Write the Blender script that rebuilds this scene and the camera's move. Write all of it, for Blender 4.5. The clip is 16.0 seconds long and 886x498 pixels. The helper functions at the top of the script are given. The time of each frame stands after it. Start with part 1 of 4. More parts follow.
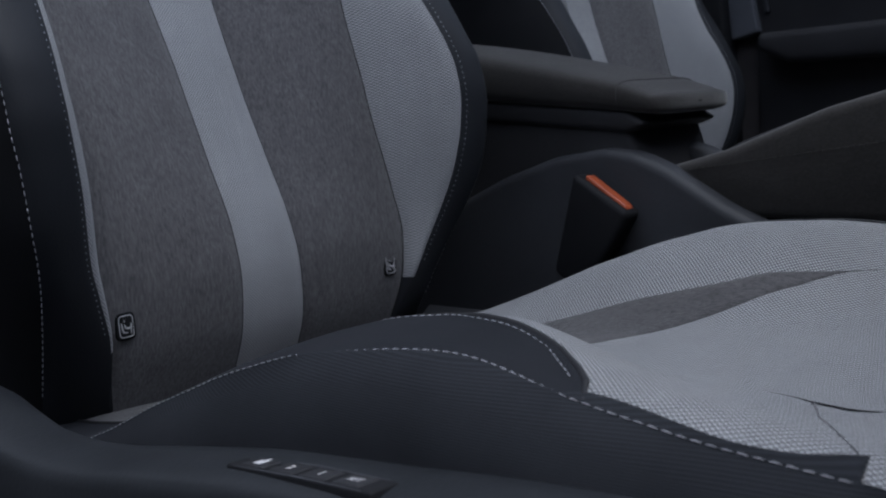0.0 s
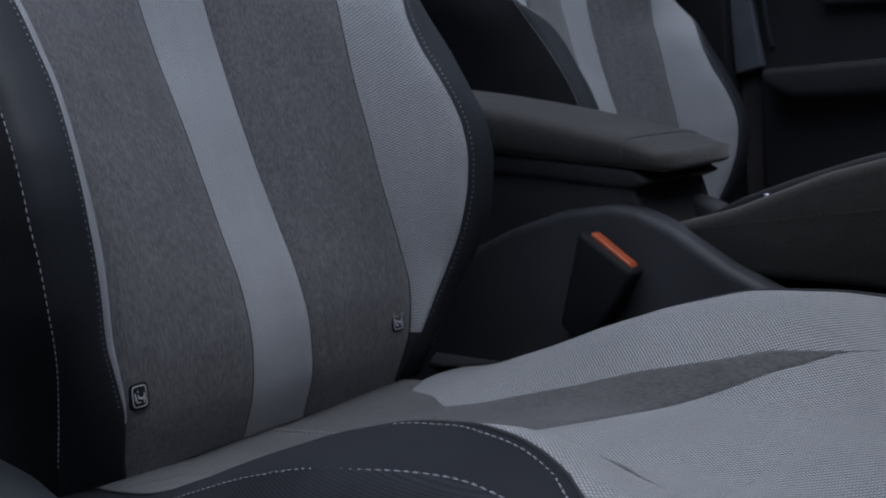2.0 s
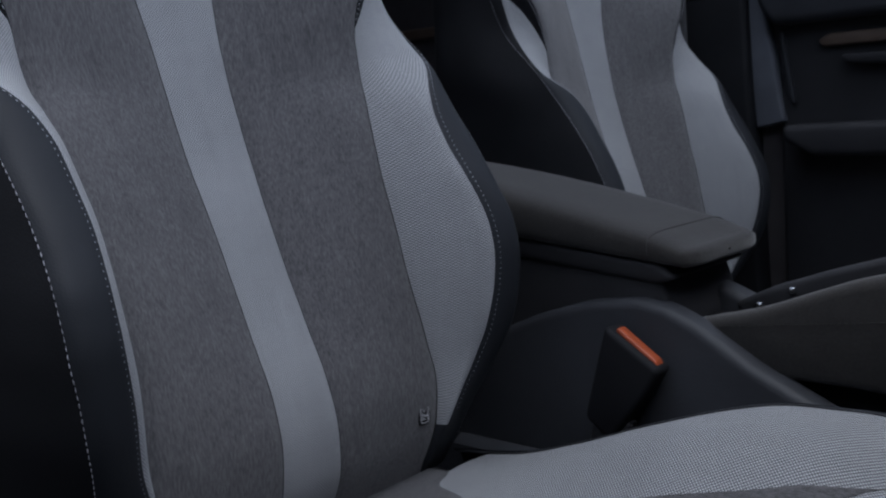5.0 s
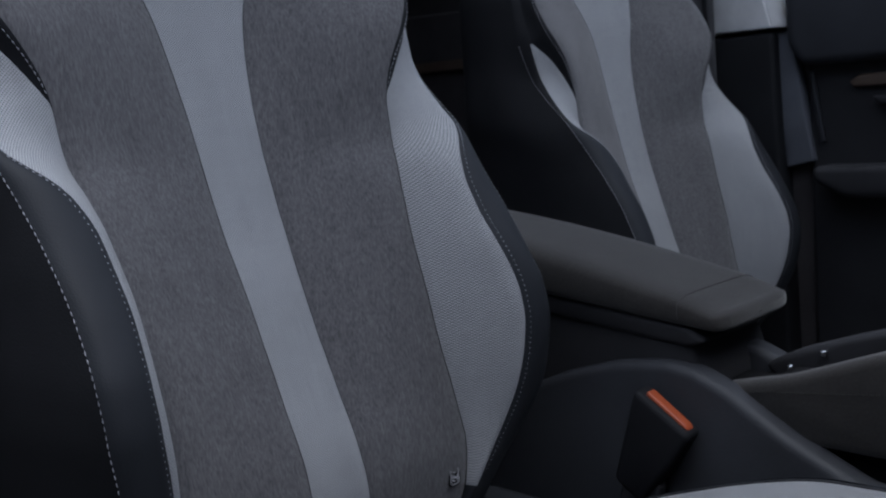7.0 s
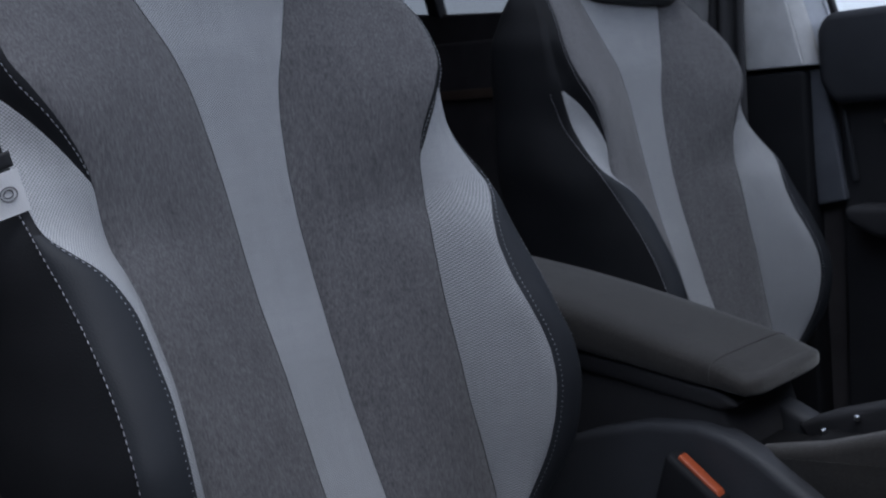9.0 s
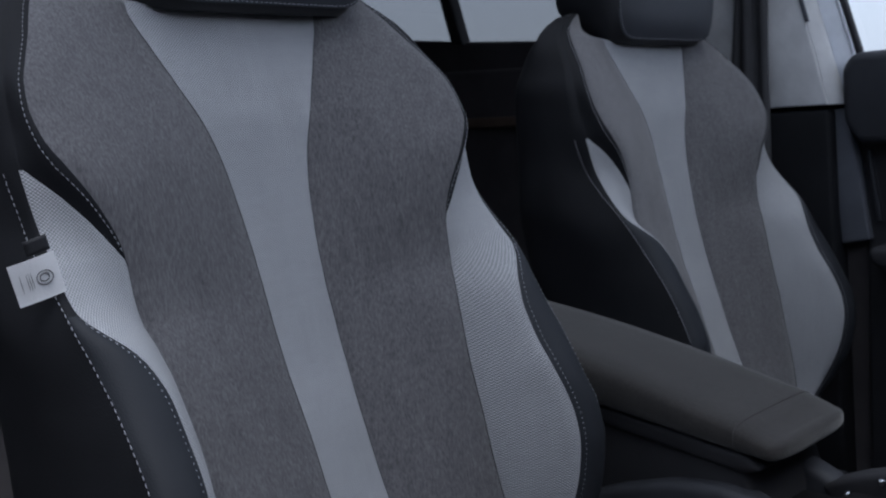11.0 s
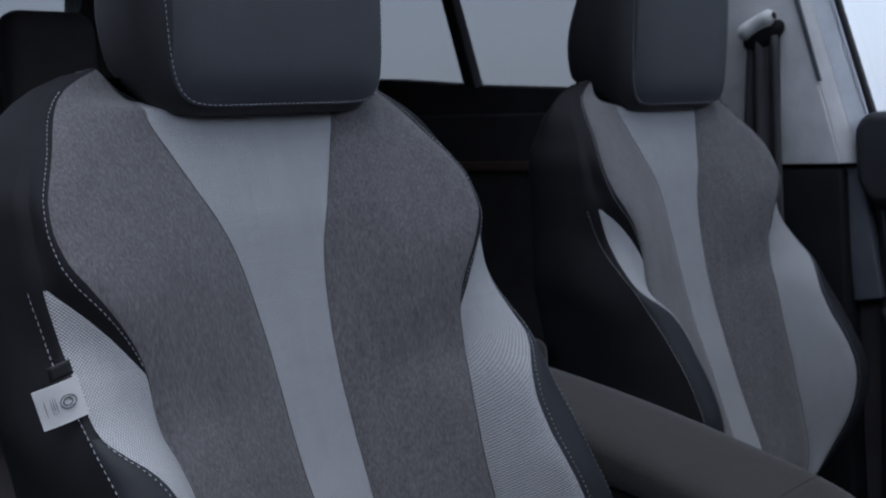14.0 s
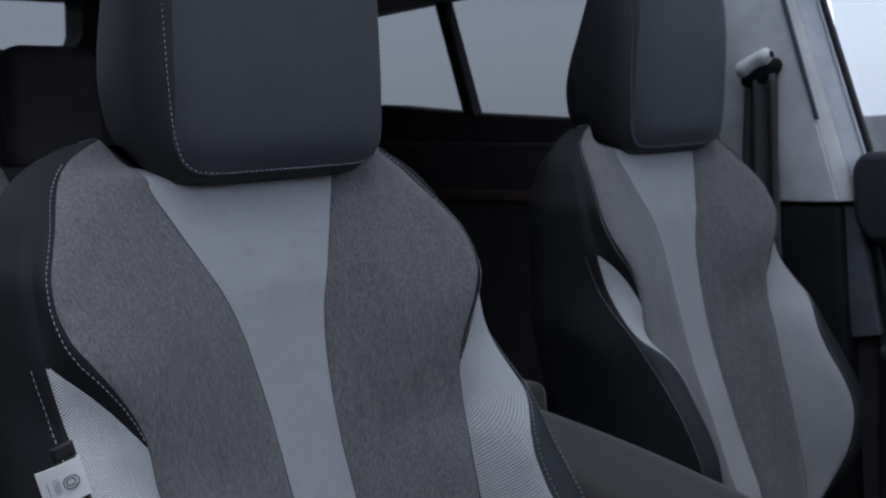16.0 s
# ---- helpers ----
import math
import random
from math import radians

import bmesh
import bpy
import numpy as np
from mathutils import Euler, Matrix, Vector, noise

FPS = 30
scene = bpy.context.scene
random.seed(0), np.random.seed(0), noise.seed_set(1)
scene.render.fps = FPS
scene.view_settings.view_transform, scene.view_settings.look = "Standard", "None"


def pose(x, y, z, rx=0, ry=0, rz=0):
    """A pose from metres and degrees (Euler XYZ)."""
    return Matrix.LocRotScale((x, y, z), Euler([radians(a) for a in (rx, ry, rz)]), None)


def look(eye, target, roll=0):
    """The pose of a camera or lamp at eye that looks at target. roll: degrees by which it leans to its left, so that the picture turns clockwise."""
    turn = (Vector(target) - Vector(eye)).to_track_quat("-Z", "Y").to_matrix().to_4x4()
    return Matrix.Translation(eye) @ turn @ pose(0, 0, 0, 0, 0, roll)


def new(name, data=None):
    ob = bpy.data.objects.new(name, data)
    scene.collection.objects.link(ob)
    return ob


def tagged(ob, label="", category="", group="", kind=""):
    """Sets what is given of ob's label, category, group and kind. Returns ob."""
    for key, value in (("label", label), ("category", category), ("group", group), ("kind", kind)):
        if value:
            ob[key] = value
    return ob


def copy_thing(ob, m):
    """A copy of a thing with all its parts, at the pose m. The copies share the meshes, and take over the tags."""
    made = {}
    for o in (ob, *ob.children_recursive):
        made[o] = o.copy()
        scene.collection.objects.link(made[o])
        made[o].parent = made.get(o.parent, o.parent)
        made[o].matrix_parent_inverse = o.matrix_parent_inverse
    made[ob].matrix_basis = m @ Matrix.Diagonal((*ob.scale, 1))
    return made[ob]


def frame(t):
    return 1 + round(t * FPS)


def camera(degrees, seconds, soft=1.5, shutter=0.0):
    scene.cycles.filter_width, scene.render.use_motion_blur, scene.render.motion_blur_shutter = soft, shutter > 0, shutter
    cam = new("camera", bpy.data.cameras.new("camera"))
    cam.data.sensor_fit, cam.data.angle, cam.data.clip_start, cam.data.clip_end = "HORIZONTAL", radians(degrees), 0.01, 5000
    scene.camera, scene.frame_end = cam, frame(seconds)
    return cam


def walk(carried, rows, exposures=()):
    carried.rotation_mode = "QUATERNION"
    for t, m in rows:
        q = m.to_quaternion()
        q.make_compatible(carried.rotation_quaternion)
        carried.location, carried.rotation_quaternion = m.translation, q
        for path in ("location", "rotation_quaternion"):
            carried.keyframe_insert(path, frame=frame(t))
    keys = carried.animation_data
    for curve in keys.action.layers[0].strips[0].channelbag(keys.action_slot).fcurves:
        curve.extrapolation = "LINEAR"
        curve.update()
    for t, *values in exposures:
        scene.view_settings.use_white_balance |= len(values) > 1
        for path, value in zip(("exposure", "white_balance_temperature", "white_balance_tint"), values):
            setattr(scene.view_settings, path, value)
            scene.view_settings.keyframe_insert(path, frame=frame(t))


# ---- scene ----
SKY_GREY, SKY_STRENGTH = (4.8, 5.35, 6.65), 0.328
cam = camera(48.9, 16.0, soft=2.0)
cam.data.dof.use_dof, cam.data.dof.focus_distance, cam.data.dof.aperture_fstop = True, 0.57, 20.0
METRES, EYE, TILT, LEAN, TURN = 0.46, 0.5365, -8.0, 4.0, -49.0
ROWS = [
    (0.0, 0.0, 0.0, 0.0, -0.0, 0.0, -0.0),
    (0.5, 0.0001, -0.0034, 0.021, -0.0, 0.02, 0.03),
    (1.0, -0.0015, -0.0081, 0.049, 0.01, 0.03, 0.02),
    (1.5, -0.0038, -0.0182, 0.0781, 0.1, 0.1, -0.03),
    (2.0, -0.0042, -0.0275, 0.1113, 0.29, 0.11, -0.05),
    (2.5, -0.0085, -0.0311, 0.1462, 0.37, 0.04, -0.06),
    (3.0, -0.0162, -0.0309, 0.1794, 0.33, 0.03, -0.08),
    (3.5, -0.0219, -0.0349, 0.2146, 0.37, -0.08, -0.13),
    (4.0, -0.0262, -0.0366, 0.2494, 0.51, -0.09, -0.14),
    (6.5, -0.0422, -0.0549, 0.3969, 2.12, 0.24, -0.45),
    (7.0, -0.0459, -0.0584, 0.4286, 2.49, 0.31, -0.47),
    (7.5, -0.0514, -0.0605, 0.46, 2.83, 0.28, -0.6),
    (8.0, -0.0543, -0.0648, 0.4926, 3.21, 0.31, -0.67),
    (8.5, -0.0608, -0.0669, 0.5249, 3.48, 0.26, -0.8),
    (9.0, -0.0639, -0.0711, 0.5559, 3.91, 0.33, -0.84),
    (11.5, -0.0861, -0.091, 0.7114, 5.09, 0.42, -1.39),
    (12.0, -0.0874, -0.0953, 0.7428, 5.27, 0.47, -1.42),
    (12.5, -0.0905, -0.0992, 0.7724, 5.38, 0.48, -1.5),
    (13.0, -0.0929, -0.1023, 0.8029, 5.47, 0.56, -1.49),
    (13.5, -0.0941, -0.1076, 0.8325, 5.52, 0.59, -1.52),
    (14.0, -0.0934, -0.1121, 0.8631, 5.55, 0.67, -1.52),
    (14.5, -0.0916, -0.1184, 0.8928, 5.58, 0.7, -1.57),
    (15.0, -0.094, -0.1209, 0.9213, 5.53, 0.81, -1.52),
    (15.5, -0.0952, -0.1247, 0.9495, 5.5, 0.88, -1.5),
    (16.0, -0.0946, -0.1298, 0.9824, 5.52, 0.9, -1.54),
]
walk(cam, [(t, pose(-0.499, -0.627, EYE, TILT, LEAN, TURN) @ pose(METRES * x, METRES * y, METRES * z, 90 + pitch, roll, yaw)) for t, x, y, z, yaw, pitch, roll in ROWS])

# ---------- world and light ----------
world = bpy.data.worlds.new("overcast_sky")
scene.world = world
world.use_nodes = True
wn = world.node_tree
wn.nodes.clear()
sky = wn.nodes.new("ShaderNodeTexSky")
sky.sky_type = "NISHITA"
sky.sun_disc = False
sky.sun_elevation = radians(75)
sky.sun_rotation = radians(198)
sky.dust_density = 4.0
pale = wn.nodes.new("ShaderNodeMix")
pale.data_type = "RGBA"
pale.inputs[0].default_value = 0.72
pale.inputs[7].default_value = (SKY_GREY[0], SKY_GREY[1], SKY_GREY[2], 1)
back = wn.nodes.new("ShaderNodeBackground")
back.inputs[1].default_value = SKY_STRENGTH
wout = wn.nodes.new("ShaderNodeOutputWorld")
wn.links.new(sky.outputs[0], pale.inputs[6])
wn.links.new(pale.outputs[2], back.inputs[0])
wn.links.new(back.outputs[0], wout.inputs[0])
sun = new("sun", bpy.data.lights.new("sun", "SUN"))
sun.data.energy, sun.data.angle, sun.data.color = 1.95, radians(35), (0.86, 0.93, 1.0)
sun.matrix_world = look((-0.5, -1.5, 6), (0, 0, 0.5))


# ---------- materials ----------
def mat(name, colour, rough=0.7, metal=0.0, spec=0.5):
    m = bpy.data.materials.new(name)
    m.use_nodes = True
    b = m.node_tree.nodes["Principled BSDF"]
    b.inputs["Base Color"].default_value = (*colour, 1)
    b.inputs["Roughness"].default_value = rough
    b.inputs["Metallic"].default_value = metal
    b.inputs["Specular IOR Level"].default_value = spec
    return m, m.node_tree, b


def link(nt, a, b):
    nt.links.new(a, b)


def mathnode(nt, op, a, b=0.0):
    n = nt.nodes.new("ShaderNodeMath")
    n.operation = op
    for i, v in enumerate((a, b)):
        if isinstance(v, (int, float)):
            n.inputs[i].default_value = v
        else:
            link(nt, v, n.inputs[i])
    return n.outputs[0]


def noise_tex(nt, scale, stretch=(1, 1, 1), detail=4.0, rough=0.6):
    co = nt.nodes.new("ShaderNodeTexCoord")
    mp = nt.nodes.new("ShaderNodeMapping")
    mp.inputs["Scale"].default_value = stretch
    n = nt.nodes.new("ShaderNodeTexNoise")
    n.inputs["Scale"].default_value, n.inputs["Detail"].default_value, n.inputs["Roughness"].default_value = scale, detail, rough
    link(nt, co.outputs["Object"], mp.inputs[0])
    link(nt, mp.outputs[0], n.inputs["Vector"])
    return n.outputs["Fac"]


def ramp(nt, fac, stops):
    r = nt.nodes.new("ShaderNodeValToRGB")
    while len(r.color_ramp.elements) < len(stops):
        r.color_ramp.elements.new(0.5)
    for e, (p, c) in zip(r.color_ramp.elements, stops):
        e.position, e.color = p, (*c, 1)
    link(nt, fac, r.inputs[0])
    return r.outputs[0]


def bump(nt, b, height, strength, dist=0.001):
    n = nt.nodes.new("ShaderNodeBump")
    n.inputs["Strength"].default_value, n.inputs["Distance"].default_value = strength, dist
    link(nt, height, n.inputs["Height"])
    link(nt, n.outputs[0], b.inputs["Normal"])


def mixed(nt, fac, a, b, how="MIX"):
    n = nt.nodes.new("ShaderNodeMix")
    n.data_type, n.blend_type = "RGBA", how
    for sock, v in ((n.inputs[0], fac), (n.inputs[6], a), (n.inputs[7], b)):
        if isinstance(v, (int, float)):
            sock.default_value = v
        elif isinstance(v, tuple):
            sock.default_value = (*v, 1)
        else:
            link(nt, v, sock)
    return n.outputs[2]


def woven(name, light, dark, pitch, axis, plain=False):
    """Basket-woven cloth: two crossing sets of yarn, about pitch metres apart, across x and along the named axis."""
    m, nt, b = mat(name, light, 0.85, 0, 0.25)
    co = nt.nodes.new("ShaderNodeTexCoord")
    sp = nt.nodes.new("ShaderNodeSeparateXYZ")
    link(nt, co.outputs["Object"], sp.inputs[0])
    k = 2 * math.pi / pitch
    wob = mathnode(nt, "MULTIPLY", noise_tex(nt, 60, (1, 1, 1), 2), 1.0)
    p, q = sp.outputs["X"], sp.outputs[axis]
    if plain:
        # cut on the bias, and following the slope of the bolsters
        p, q = mathnode(nt, "MULTIPLY", mathnode(nt, "SUBTRACT", p, q), 0.7071), mathnode(nt, "MULTIPLY", mathnode(nt, "ADD", p, q), 0.7071)
        q = mathnode(nt, "MULTIPLY", mathnode(nt, "ADD", q, mathnode(nt, "MULTIPLY", sp.outputs["Z"], 0.8)), 0.55)
    u = mathnode(nt, "SINE", mathnode(nt, "ADD", mathnode(nt, "MULTIPLY", p, k), wob))
    v = mathnode(nt, "SINE", mathnode(nt, "ADD", mathnode(nt, "MULTIPLY", q, k), wob))
    if plain:
        # square plain weave: raised yarn crossings in rows and columns
        h = mathnode(nt, "SQRT", mathnode(nt, "MULTIPLY", mathnode(nt, "ADD", u, 1.0), mathnode(nt, "ADD", v, 1.0)))
        h = mathnode(nt, "MULTIPLY", h, 0.5)
    else:
        h = mathnode(nt, "MULTIPLY_ADD", mathnode(nt, "MULTIPLY", u, v), 0.5)
        h.node.inputs[2].default_value = 0.5
    yarn = noise_tex(nt, 900, (1, 1, 1), 2)
    c = ramp(nt, h, [(0.25, dark), (0.68, light)])
    c = mixed(nt, 0.2, c, ramp(nt, yarn, [(0.3, dark), (0.7, light)]))
    warp, weft = noise_tex(nt, 420, (1, 0.04, 0.04), 3), noise_tex(nt, 420, (0.04, 1, 1), 3)
    slub = mathnode(nt, "MULTIPLY", mathnode(nt, "ADD", warp, weft), 0.5)
    c = mixed(nt, 0.28, c, ramp(nt, slub, [(0.38, (0.62, 0.62, 0.63)), (0.62, (1.0, 1.0, 1.0))]), "MULTIPLY")
    broad = noise_tex(nt, 9, (1, 1, 1), 3)
    c = mixed(nt, 0.25, c, ramp(nt, broad, [(0.3, (0.55, 0.55, 0.56)), (0.7, (1, 1, 1))]), "MULTIPLY")
    link(nt, c, b.inputs["Base Color"])
    bump(nt, b, h, 0.8, 0.0009)
    b.inputs["Sheen Weight"].default_value = 0.15
    return m


def brushed(name, base, pale, stretch, grain=0.6):
    """Melange suede-like cloth with short fibres."""
    m, nt, b = mat(name, base, 0.9, 0, 0.2)
    fine = noise_tex(nt, 540, stretch, 4, 0.65)
    blot = noise_tex(nt, 95, stretch, 5, 0.7)
    sweep = noise_tex(nt, 17, (1, 1, 0.7), 3, 0.6)
    dark, lit = tuple(v * (1 - 0.16 * grain) for v in base), tuple(v * (1 + 0.12 * grain) for v in pale)
    c = ramp(nt, fine, [(0.36, dark), (0.68, lit)])
    c = mixed(nt, 0.3, c, ramp(nt, blot, [(0.35, base), (0.7, pale)]))
    c = mixed(nt, 0.5, c, ramp(nt, sweep, [(0.35, (0.78, 0.78, 0.79)), (0.65, (1.0, 1.0, 1.0))]), "MULTIPLY")
    link(nt, c, b.inputs["Base Color"])
    bump(nt, b, fine, 0.45, 0.0009)
    b.inputs["Sheen Weight"].default_value = 0.3
    b.inputs["Sheen Roughness"].default_value = 0.5
    return m


def grained(name, base, rough=0.5, scale=420, strength=0.25, spec=0.4):
    """Leatherette or grained plastic."""
    m, nt, b = mat(name, base, rough, 0, spec)
    co = nt.nodes.new("ShaderNodeTexCoord")
    vo = nt.nodes.new("ShaderNodeTexVoronoi")
    vo.inputs["Scale"].default_value = scale
    link(nt, co.outputs["Object"], vo.inputs["Vector"])
    blot = noise_tex(nt, 14, (1, 1, 1), 4)
    c = mixed(nt, 0.35, base, ramp(nt, blot, [(0.3, tuple(v * 0.6 for v in base)), (0.7, tuple(v * 1.5 for v in base))]))
    link(nt, c, b.inputs["Base Color"])
    r = mathnode(nt, "MULTIPLY_ADD", blot, 0.25)
    r.node.inputs[2].default_value = rough - 0.12
    link(nt, r, b.inputs["Roughness"])
    bump(nt, b, vo.outputs["Distance"], strength, 0.0006)
    return m


def twill(name, base, pale, pitch, across="Z"):
    """Fine diagonal-ribbed technical cloth."""
    m, nt, b = mat(name, base, 0.8, 0, 0.1)
    co = nt.nodes.new("ShaderNodeTexCoord")
    sp = nt.nodes.new("ShaderNodeSeparateXYZ")
    link(nt, co.outputs["Object"], sp.inputs[0])
    k = 2 * math.pi / pitch
    a = mathnode(nt, "ADD", sp.outputs["Y"], sp.outputs[across])
    d = mathnode(nt, "SUBTRACT", sp.outputs["Y"], sp.outputs[across])
    h = mathnode(nt, "MULTIPLY", mathnode(nt, "SINE", mathnode(nt, "MULTIPLY", a, k)), mathnode(nt, "SINE", mathnode(nt, "MULTIPLY", d, k)))
    h = mathnode(nt, "MULTIPLY_ADD", h, 0.5)
    h.node.inputs[2].default_value = 0.5
    c = ramp(nt, h, [(0.2, base), (0.9, pale)])
    blot = noise_tex(nt, 12, (1, 1, 1), 4)
    c = mixed(nt, 0.3, c, ramp(nt, blot, [(0.3, base), (0.7, pale)]))
    link(nt, c, b.inputs["Base Color"])
    bump(nt, b, h, 0.25, 0.0003)
    return m


LIGHT_BACK = woven("pale_woven_cloth_upright", (0.485, 0.495, 0.509), (0.21, 0.214, 0.223), 0.0027, "Z")
LIGHT_SEAT = woven("pale_woven_cloth_flat", (0.485, 0.495, 0.51), (0.085, 0.089, 0.098), 0.0018, "Y", True)
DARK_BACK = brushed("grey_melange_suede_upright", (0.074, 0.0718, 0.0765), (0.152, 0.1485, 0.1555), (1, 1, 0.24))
# the backrest's melange again, darkened to hold the shade low in the seat
SHADED_SEAT = brushed("grey_melange_suede_shaded", (0.040, 0.039, 0.042), (0.098, 0.096, 0.100), (1, 0.35, 1))
LEATHER = grained("anthracite_leatherette", (0.019, 0.0213, 0.026), 0.62, 600, 0.15, 0.25)
JET_LEATHER = grained("jet_black_leatherette", (0.0125, 0.0130, 0.0150), 0.66, 600, 0.15, 0.12)
PAD_LEATHER = grained("slate_leatherette", (0.036, 0.039, 0.048), 0.5, 700, 0.12)
LEATHER_SIDE = grained("black_leatherette", (0.020, 0.0205, 0.0235), 0.58, 600, 0.15, 0.28)
TWILL = twill("anthracite_ribbed_cloth", (0.0085, 0.0094, 0.0117), (0.030, 0.033, 0.0395), 0.0020)
BOLSTER_CLOTH = twill("slate_ribbed_cloth", (0.0095, 0.0105, 0.0135), (0.025, 0.027, 0.0325), 0.0018, "X")
VALANCE = grained("blue_black_seat_plastic", (0.0145, 0.0165, 0.0198), 0.5, 350, 0.15, 0.25)
ARM_CLOTH = brushed("brown_grey_microfibre", (0.0195, 0.018, 0.0172), (0.0415, 0.0385, 0.0365), (0.6, 0.6, 0.6), -1.0)
PLASTIC = grained("black_grained_plastic", (0.028, 0.028, 0.031), 0.6, 350, 0.2, 0.22)
LINING = grained("black_brown_lining", (0.060, 0.055, 0.057), 0.75, 350, 0.2, 0.2)
SOFT_PLASTIC = grained("soft_charcoal_plastic", (0.034, 0.036, 0.042), 0.6, 300, 0.15, 0.3)
PALE_TRIM = grained("pale_grey_pillar_trim", (0.66, 0.66, 0.66), 0.8, 500, 0.1, 0.2)
# pale blue stands in for the outside reflected in the frame's paint
FRAME_REFLECTION = grained("frame_paint_with_reflection", (0.66, 0.69, 0.74), 0.35, 500, 0.05, 0.5)
SLATE_TRIM = grained("dark_slate_trim", (0.11, 0.117, 0.135), 0.6, 500, 0.1)
STRIP_GREY = grained("slate_sill_trim", (0.11, 0.118, 0.135), 0.5, 500, 0.1)
HEADLINER = grained("grey_headliner_cloth", (0.42, 0.42, 0.42), 0.9, 700, 0.2)
CARPET = brushed("black_carpet", (0.015, 0.015, 0.016), (0.04, 0.04, 0.042), (1, 1, 1))
PIANO = mat("gloss_black_lacquer", (0.010, 0.010, 0.011), 0.6, 0.0, 0.1)[0]
CHROME = mat("polished_chrome", (0.75, 0.76, 0.78), 0.15, 1.0)[0]
ORANGE = grained("orange_button_plastic", (0.34, 0.065, 0.022), 0.45, 500, 0.1)
THREAD = mat("pale_grey_thread", (0.36, 0.37, 0.40), 0.7)[0]
DARK_THREAD = mat("dark_grey_thread", (0.29, 0.30, 0.33), 0.7)[0]
LABEL_WHITE = grained("white_label_fabric", (0.7, 0.7, 0.71), 0.8, 900, 0.2)
INK = mat("grey_ink", (0.16, 0.16, 0.17), 0.8)[0]
WHITE_INK = mat("white_legend_ink", (0.48, 0.48, 0.5), 0.6)[0]
COPPER = grained("brown_wood_trim", (0.105, 0.074, 0.056), 0.45, 200, 0.1)
BELT = twill("black_seat_belt_webbing", (0.045, 0.045, 0.048), (0.10, 0.10, 0.107), 0.002)
GROUND = grained("wet_asphalt", (0.05, 0.05, 0.052), 0.8, 20, 0.3)


def glass_material(name, tint):
    m = bpy.data.materials.new(name)
    m.use_nodes = True
    nt = m.node_tree
    nt.nodes.clear()
    out = nt.nodes.new("ShaderNodeOutputMaterial")
    tr = nt.nodes.new("ShaderNodeBsdfTransparent")
    tr.inputs[0].default_value = (*tint, 1)
    gl = nt.nodes.new("ShaderNodeBsdfGlossy")
    gl.inputs["Roughness"].default_value = 0.02
    mx = nt.nodes.new("ShaderNodeMixShader")
    mx.inputs[0].default_value = 0.05
    link(nt, tr.outputs[0], mx.inputs[1])
    link(nt, gl.outputs[0], mx.inputs[2])
    link(nt, mx.outputs[0], out.inputs[0])
    return m


GLASS = glass_material("clear_window_glass", (0.73, 0.747, 0.757))
# tint sets how much overhead light the added roof pane lets through
ROOF_FILTER = glass_material("overhead_light_filter", (0.62, 0.635, 0.65))
TINTED = glass_material("tinted_window_glass", (0.395, 0.404, 0.411))


# ---------- building helpers ----------
def part(name, bm, material, parent=None, label="", smooth=True):
    me = bpy.data.meshes.new(name)
    bm.normal_update()
    bm.to_mesh(me)
    bm.free()
    me.materials.append(material)
    if smooth:
        me.shade_smooth()
    ob = new(name, me)
    if parent is not None:
        ob.parent = parent
    if label:
        ob["label"] = label
    return ob


def grid(rows, flip=False, loop=False):
    """A sheet from rows of points."""
    bm = bmesh.new()
    vs = [[bm.verts.new(p) for p in r] for r in rows]
    for a, b in zip(vs, vs[1:]):
        n = len(a)
        for i in range(n if loop else n - 1):
            j = (i + 1) % n
            q = (a[i], a[j], b[j], b[i])
            try:
                bm.faces.new(q[::-1] if flip else q)
            except ValueError:
                pass
    bmesh.ops.remove_doubles(bm, verts=bm.verts, dist=1e-5)
    return bm


def curve(xs, ys):
    """A smooth curve through the points, with no overshoot."""
    xs, ys = np.array(xs, float), np.array(ys, float)
    d = np.diff(ys) / np.diff(xs)
    m = np.r_[d[0], np.where(d[:-1] * d[1:] > 0, 2 * d[:-1] * d[1:] / np.where(d[:-1] + d[1:] == 0, 1, d[:-1] + d[1:]), 0), d[-1]]

    def f(x):
        x = min(max(x, xs[0]), xs[-1])
        i = min(int(np.searchsorted(xs, x, "right")) - 1, len(xs) - 2)
        h = xs[i + 1] - xs[i]
        s = (x - xs[i]) / h
        return float((2 * s**3 - 3 * s**2 + 1) * ys[i] + (s**3 - 2 * s**2 + s) * h * m[i] + (3 * s**2 - 2 * s**3) * ys[i + 1] + (s**3 - s**2) * h * m[i + 1])

    return f


def spline(points, i, s):
    """The point s of the way from points[i] to points[i + 1] on a smooth line through all of them."""
    p = [Vector(points[max(0, min(len(points) - 1, k))]) for k in (i - 1, i, i + 1, i + 2)]
    t1, t2 = (p[2] - p[0]) * 0.5, (p[3] - p[1]) * 0.5
    n = (p[2] - p[1]).length
    t1 = t1.normalized() * min(t1.length, n) if t1.length > 1e-9 else t1
    t2 = t2.normalized() * min(t2.length, n) if t2.length > 1e-9 else t2
    return (2 * s**3 - 3 * s**2 + 1) * p[1] + (s**3 - 2 * s**2 + s) * t1 + (3 * s**2 - 2 * s**3) * p[2] + (s**3 - s**2) * t2


